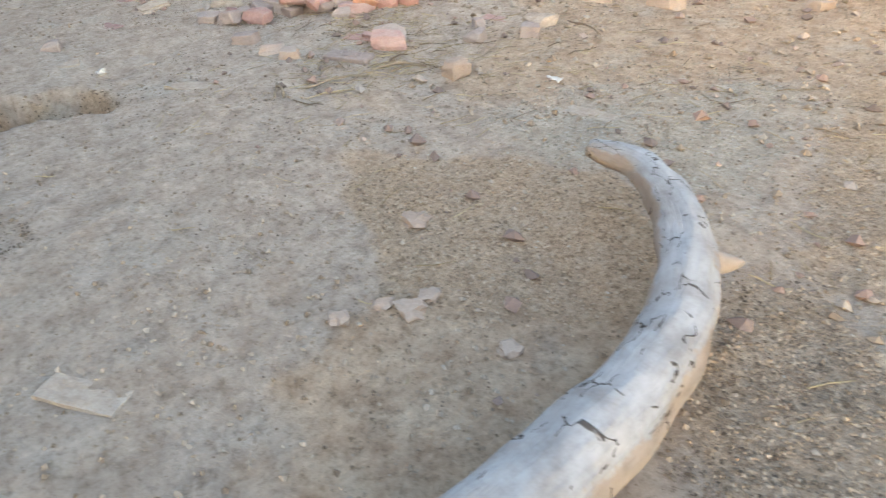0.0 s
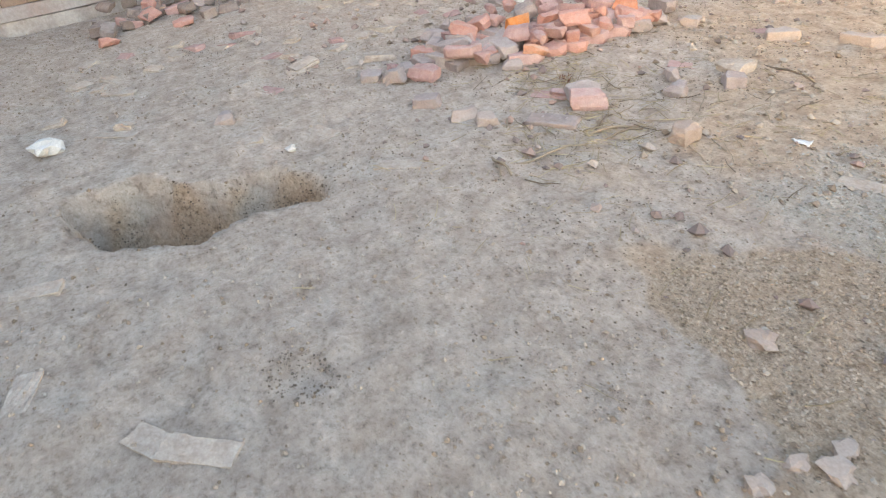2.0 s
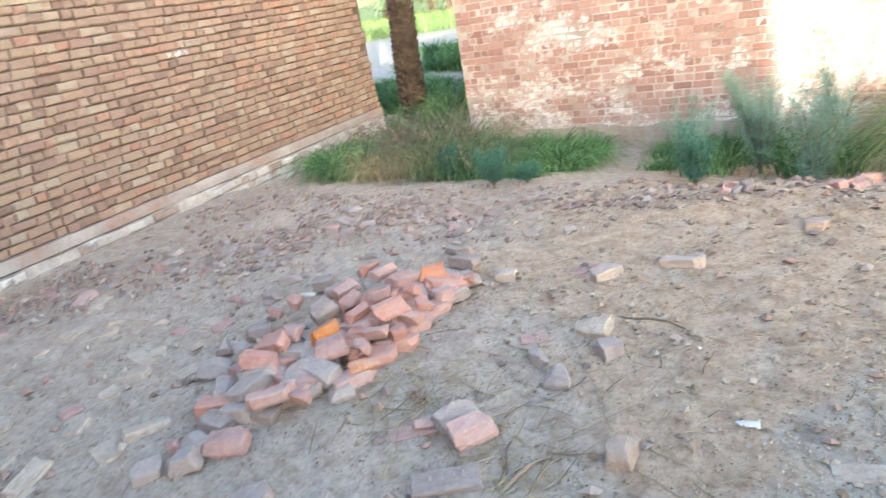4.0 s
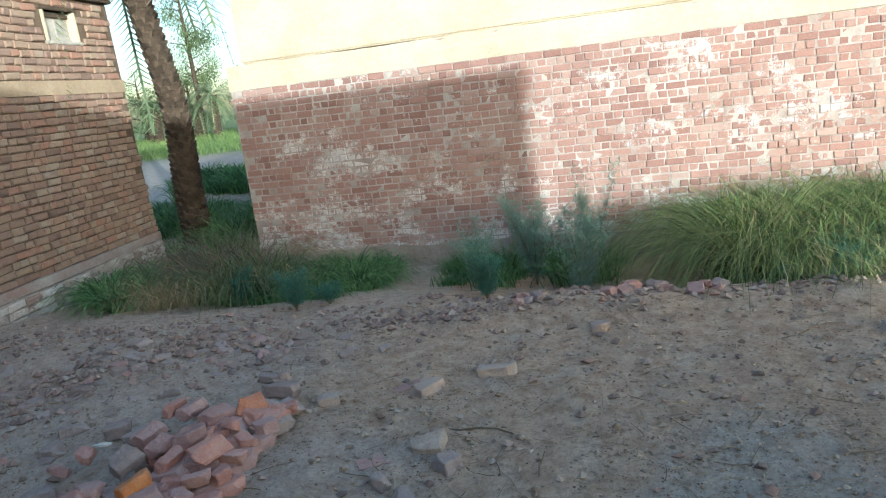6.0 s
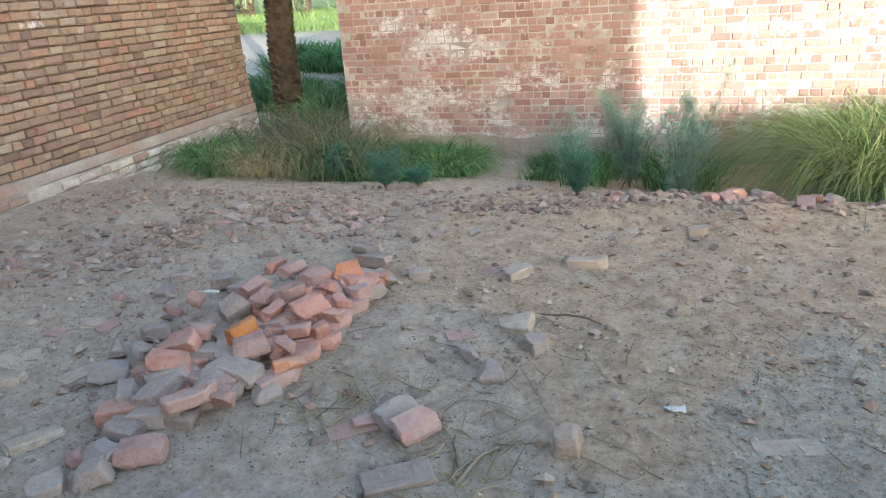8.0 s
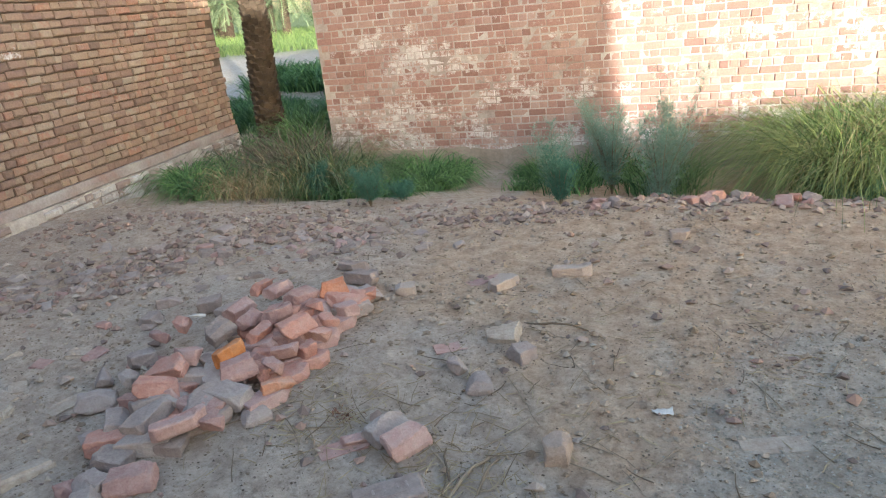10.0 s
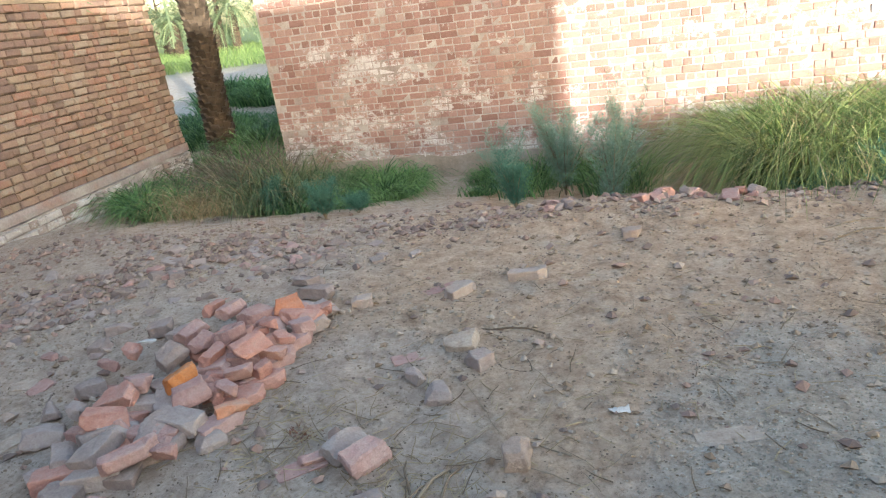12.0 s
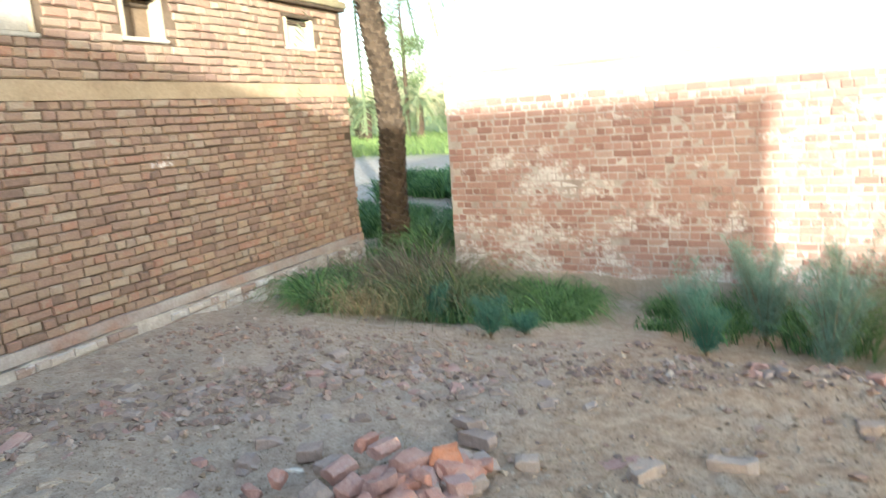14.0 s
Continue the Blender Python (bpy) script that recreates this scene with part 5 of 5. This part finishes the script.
def palm(name, line, sides, scales, fronds, length, width, pairs, droop, seed, label, lowest=-0.2, hanging=()):
    """A date palm; line: the trunk's x, y, z, radius from foot to crown; hanging: ways of old fronds that hang down."""
    r = random.Random(seed)
    ob = tagged(new(name), label, "palm")
    base = Vector(line[0][:3])
    ob.location = base
    local = [(q[0] - base.x, q[1] - base.y, q[2] - base.z, q[3]) for q in spline(line, 10)]
    verts, faces = [], []
    tube(local, sides, 0.10, seed, verts, faces)
    if scales:
        # stubs of old leaf stalks in spiral rows
        total = len(local) - 1
        for k in range(scales):
            s = k / scales * total
            i = min(total - 1, int(s))
            q = [a + (b - a) * (s - i) for a, b in zip(local[i], local[i + 1])]
            a = k * 2.39996
            c = Vector(q[:3])
            out, side = Vector((math.cos(a), math.sin(a), 0)), Vector((-math.sin(a), math.cos(a), 0))
            rad, w, h = q[3], q[3] * r.uniform(0.36, 0.46), q[3] * r.uniform(0.40, 0.52)
            p = c + out * rad * 0.90
            j = len(verts)
            verts += [tuple(p - side * w - Vector((0, 0, h))), tuple(p + side * w - Vector((0, 0, h))), tuple(p + side * w * 0.7 + out * rad * 0.36 + Vector((0, 0, h * 0.6))), tuple(p - side * w * 0.7 + out * rad * 0.36 + Vector((0, 0, h * 0.6))), tuple(p + side * w * 0.6 + Vector((0, 0, h * 0.9))), tuple(p - side * w * 0.6 + Vector((0, 0, h * 0.9)))]
            faces += [(j, j + 1, j + 2, j + 3), (j + 3, j + 2, j + 4, j + 5), (j, j + 3, j + 5), (j + 1, j + 4, j + 2)]
    child("trunk", mesh_of("trunk", verts, faces, M_BARK), ob)
    verts, faces = [], []
    top = local[-1][:3]
    for k in range(fronds):
        u = r.uniform(lowest, 1.0)
        frond(verts, faces, top, k * 2.39996 + r.uniform(-0.2, 0.2), length * r.uniform(0.8, 1.1), 0.15 + 0.85 * u, droop * r.uniform(0.6, 1.2), width, pairs, r)
    child("crown", mesh_of("crown", verts, faces, M_FROND), ob)
    for way, far in hanging:
        verts, faces = [], []
        frond(verts, faces, top, way, far, 0.12, 1.6, width * 0.75, pairs, r)
        child("hanging_frond", mesh_of("hanging_frond", verts, faces, M_DEAD), ob, None, "dry grey-brown hanging frond")
    return ob


palm("date_palm", [(-7.08, 8.95, -0.45, 0.18), (-7.08, 8.95, 0.6, 0.162), (-7.03, 8.95, 1.7, 0.15), (-7.24, 8.95, 3.2, 0.142), (-7.50, 8.95, 4.9, 0.135)], 20, 470, 38, 2.4, 0.40, 50, 1.1, 3, "tall date palm with rough scaly bark between the walls", -0.7, ((0.27, 1.85), (0.9, 1.5), (-0.5, 1.3), (2.6, 1.5), (3.9, 1.4)))
for k, (x, y, h, ln) in enumerate(((-28.2, 45.0, 3.0, 2.6), (-33.4, 45.5, 2.6, 2.5), (-31.2, 47.5, 2.3, 2.4), (-25.8, 47.0, 3.2, 2.6), (-36.5, 49.0, 3.0, 2.6))):
    z = ground_z(x, y)
    palm("date_palm", [(x, y, z - 0.1, 0.30), (x + 0.1, y, z + h * 0.5, 0.26), (x + 0.15, y, z + h, 0.26)], 10, 60, 44, ln, 0.55, 26, 0.75, 60 + k, "short date palm with grey-green fronds beyond the field", -0.5)


def leafy_tree(name, x, y, height, spread_r, count, seed, label, start=0.25, hang=0.0):
    """A tree: tapered trunk, limbs, and a ragged crown of small leaves."""
    r = random.Random(seed)
    z = ground_z(x, y)
    ob = tagged(new(name), label, "tree")
    ob.location = (x, y, z)
    verts, faces = [], []
    tube(spline([(0, 0, -0.2, 0.22), (0.1, 0, height * 0.4, 0.16), (0, 0.1, height * 0.75, 0.10), (0.1, 0, height * 0.95, 0.03)], 6), 10, 0.15, seed, verts, faces)
    tips = []
    for k in range(26):
        a, s = k * 2.4 + r.uniform(-0.3, 0.3), r.uniform(start, 0.95)
        ln = spread_r * (1.1 - 0.6 * s) * r.uniform(0.6, 1.1)
        p0 = Vector((0.05, 0.05, height * s))
        p1 = p0 + Vector((math.cos(a) * ln, math.sin(a) * ln, ln * r.uniform(0.2, 0.7)))
        tube([(*p0.lerp(p1, t), 0.05 * (1.1 - t)) for t in (0, 0.5, 1)], 5, 0.1, k, verts, faces)
        tips += [p0.lerp(p1, t) for t in (0.45, 0.7, 0.9, 1.0)]
    child("trunk", mesh_of("trunk", verts, faces, M_BARK), ob)
    verts, faces = [], []
    for _ in range(count):
        c = r.choice(tips) + Vector((r.gauss(0, 0.32), r.gauss(0, 0.32), r.gauss(0, 0.30) - hang * r.random()))
        d = Vector((r.uniform(-1, 1), r.uniform(-1, 1), r.uniform(-1, 0.4) - hang)).normalized() * 0.17
        w = Vector((r.uniform(-1, 1), r.uniform(-1, 1), r.uniform(-1, 1))).normalized() * 0.045
        k = len(verts)
        verts += [tuple(c - w), tuple(c + d * 0.5 + w), tuple(c + d)]
        faces.append((k, k + 1, k + 2))
    child("crown", mesh_of("crown", verts, faces, M_TREE), ob)
    return ob


leafy_tree("tree", -30.5, 47.0, 12.5, 2.6, 9000, 81, "tall slender drooping tree beyond the field", 0.3, 0.9)
for k, (x, y, h, s) in enumerate(((-27.0, 50.0, 4.5, 3.0), (-34.5, 52.0, 5.0, 3.4), (-23.0, 52.0, 5.0, 3.2), (-40.0, 53.0, 5.5, 3.5))):
    leafy_tree("tree", x, y, h, s, 5000, 90 + k, "bushy dark green tree beyond the field", 0.1, 0.2)

# ---------------------------------------------------------------- the bricks of the walls
rng = random.Random(21)
lay_bricks(west, "mixed", 0.0, 9.5, 0.166, 23, 0.0787, M_TAN, lambda u, z: 5.2 < u < 8.0 and 0.1 < z < 1.3, west_blocked, 0.0115, 0.010, 0.008, 0.011)
lay_bricks(west, "mixed", 0.0, 9.5, 2.128, 11, 0.0787, M_TAN, lambda u, z: False, west_blocked, 0.0115, 0.010, 0.008, 0.011)
lay_bricks(north, "english", -10.5, 0.0, -0.515, 29, 0.0797, M_RED, lambda u, z: -3.6 < u < -1.6 and 0.0 < z < 1.2, lambda u, z, f: u > -f / 2 + 0.02, 0.0095, 0.0065, 0.004, 0.006)
lay_bricks(west, "mixed", 0.0, 7.2, -0.36, 5, 0.080, M_LIMED, lambda u, z: u < 4.0, lambda u, z, f: u < f / 2 - 0.02 or noise.noise((u * 1.3, z * 3.0, 4.0)) > 0.28, 0.014, 0.012, 0.008, 0.010, 0.050)
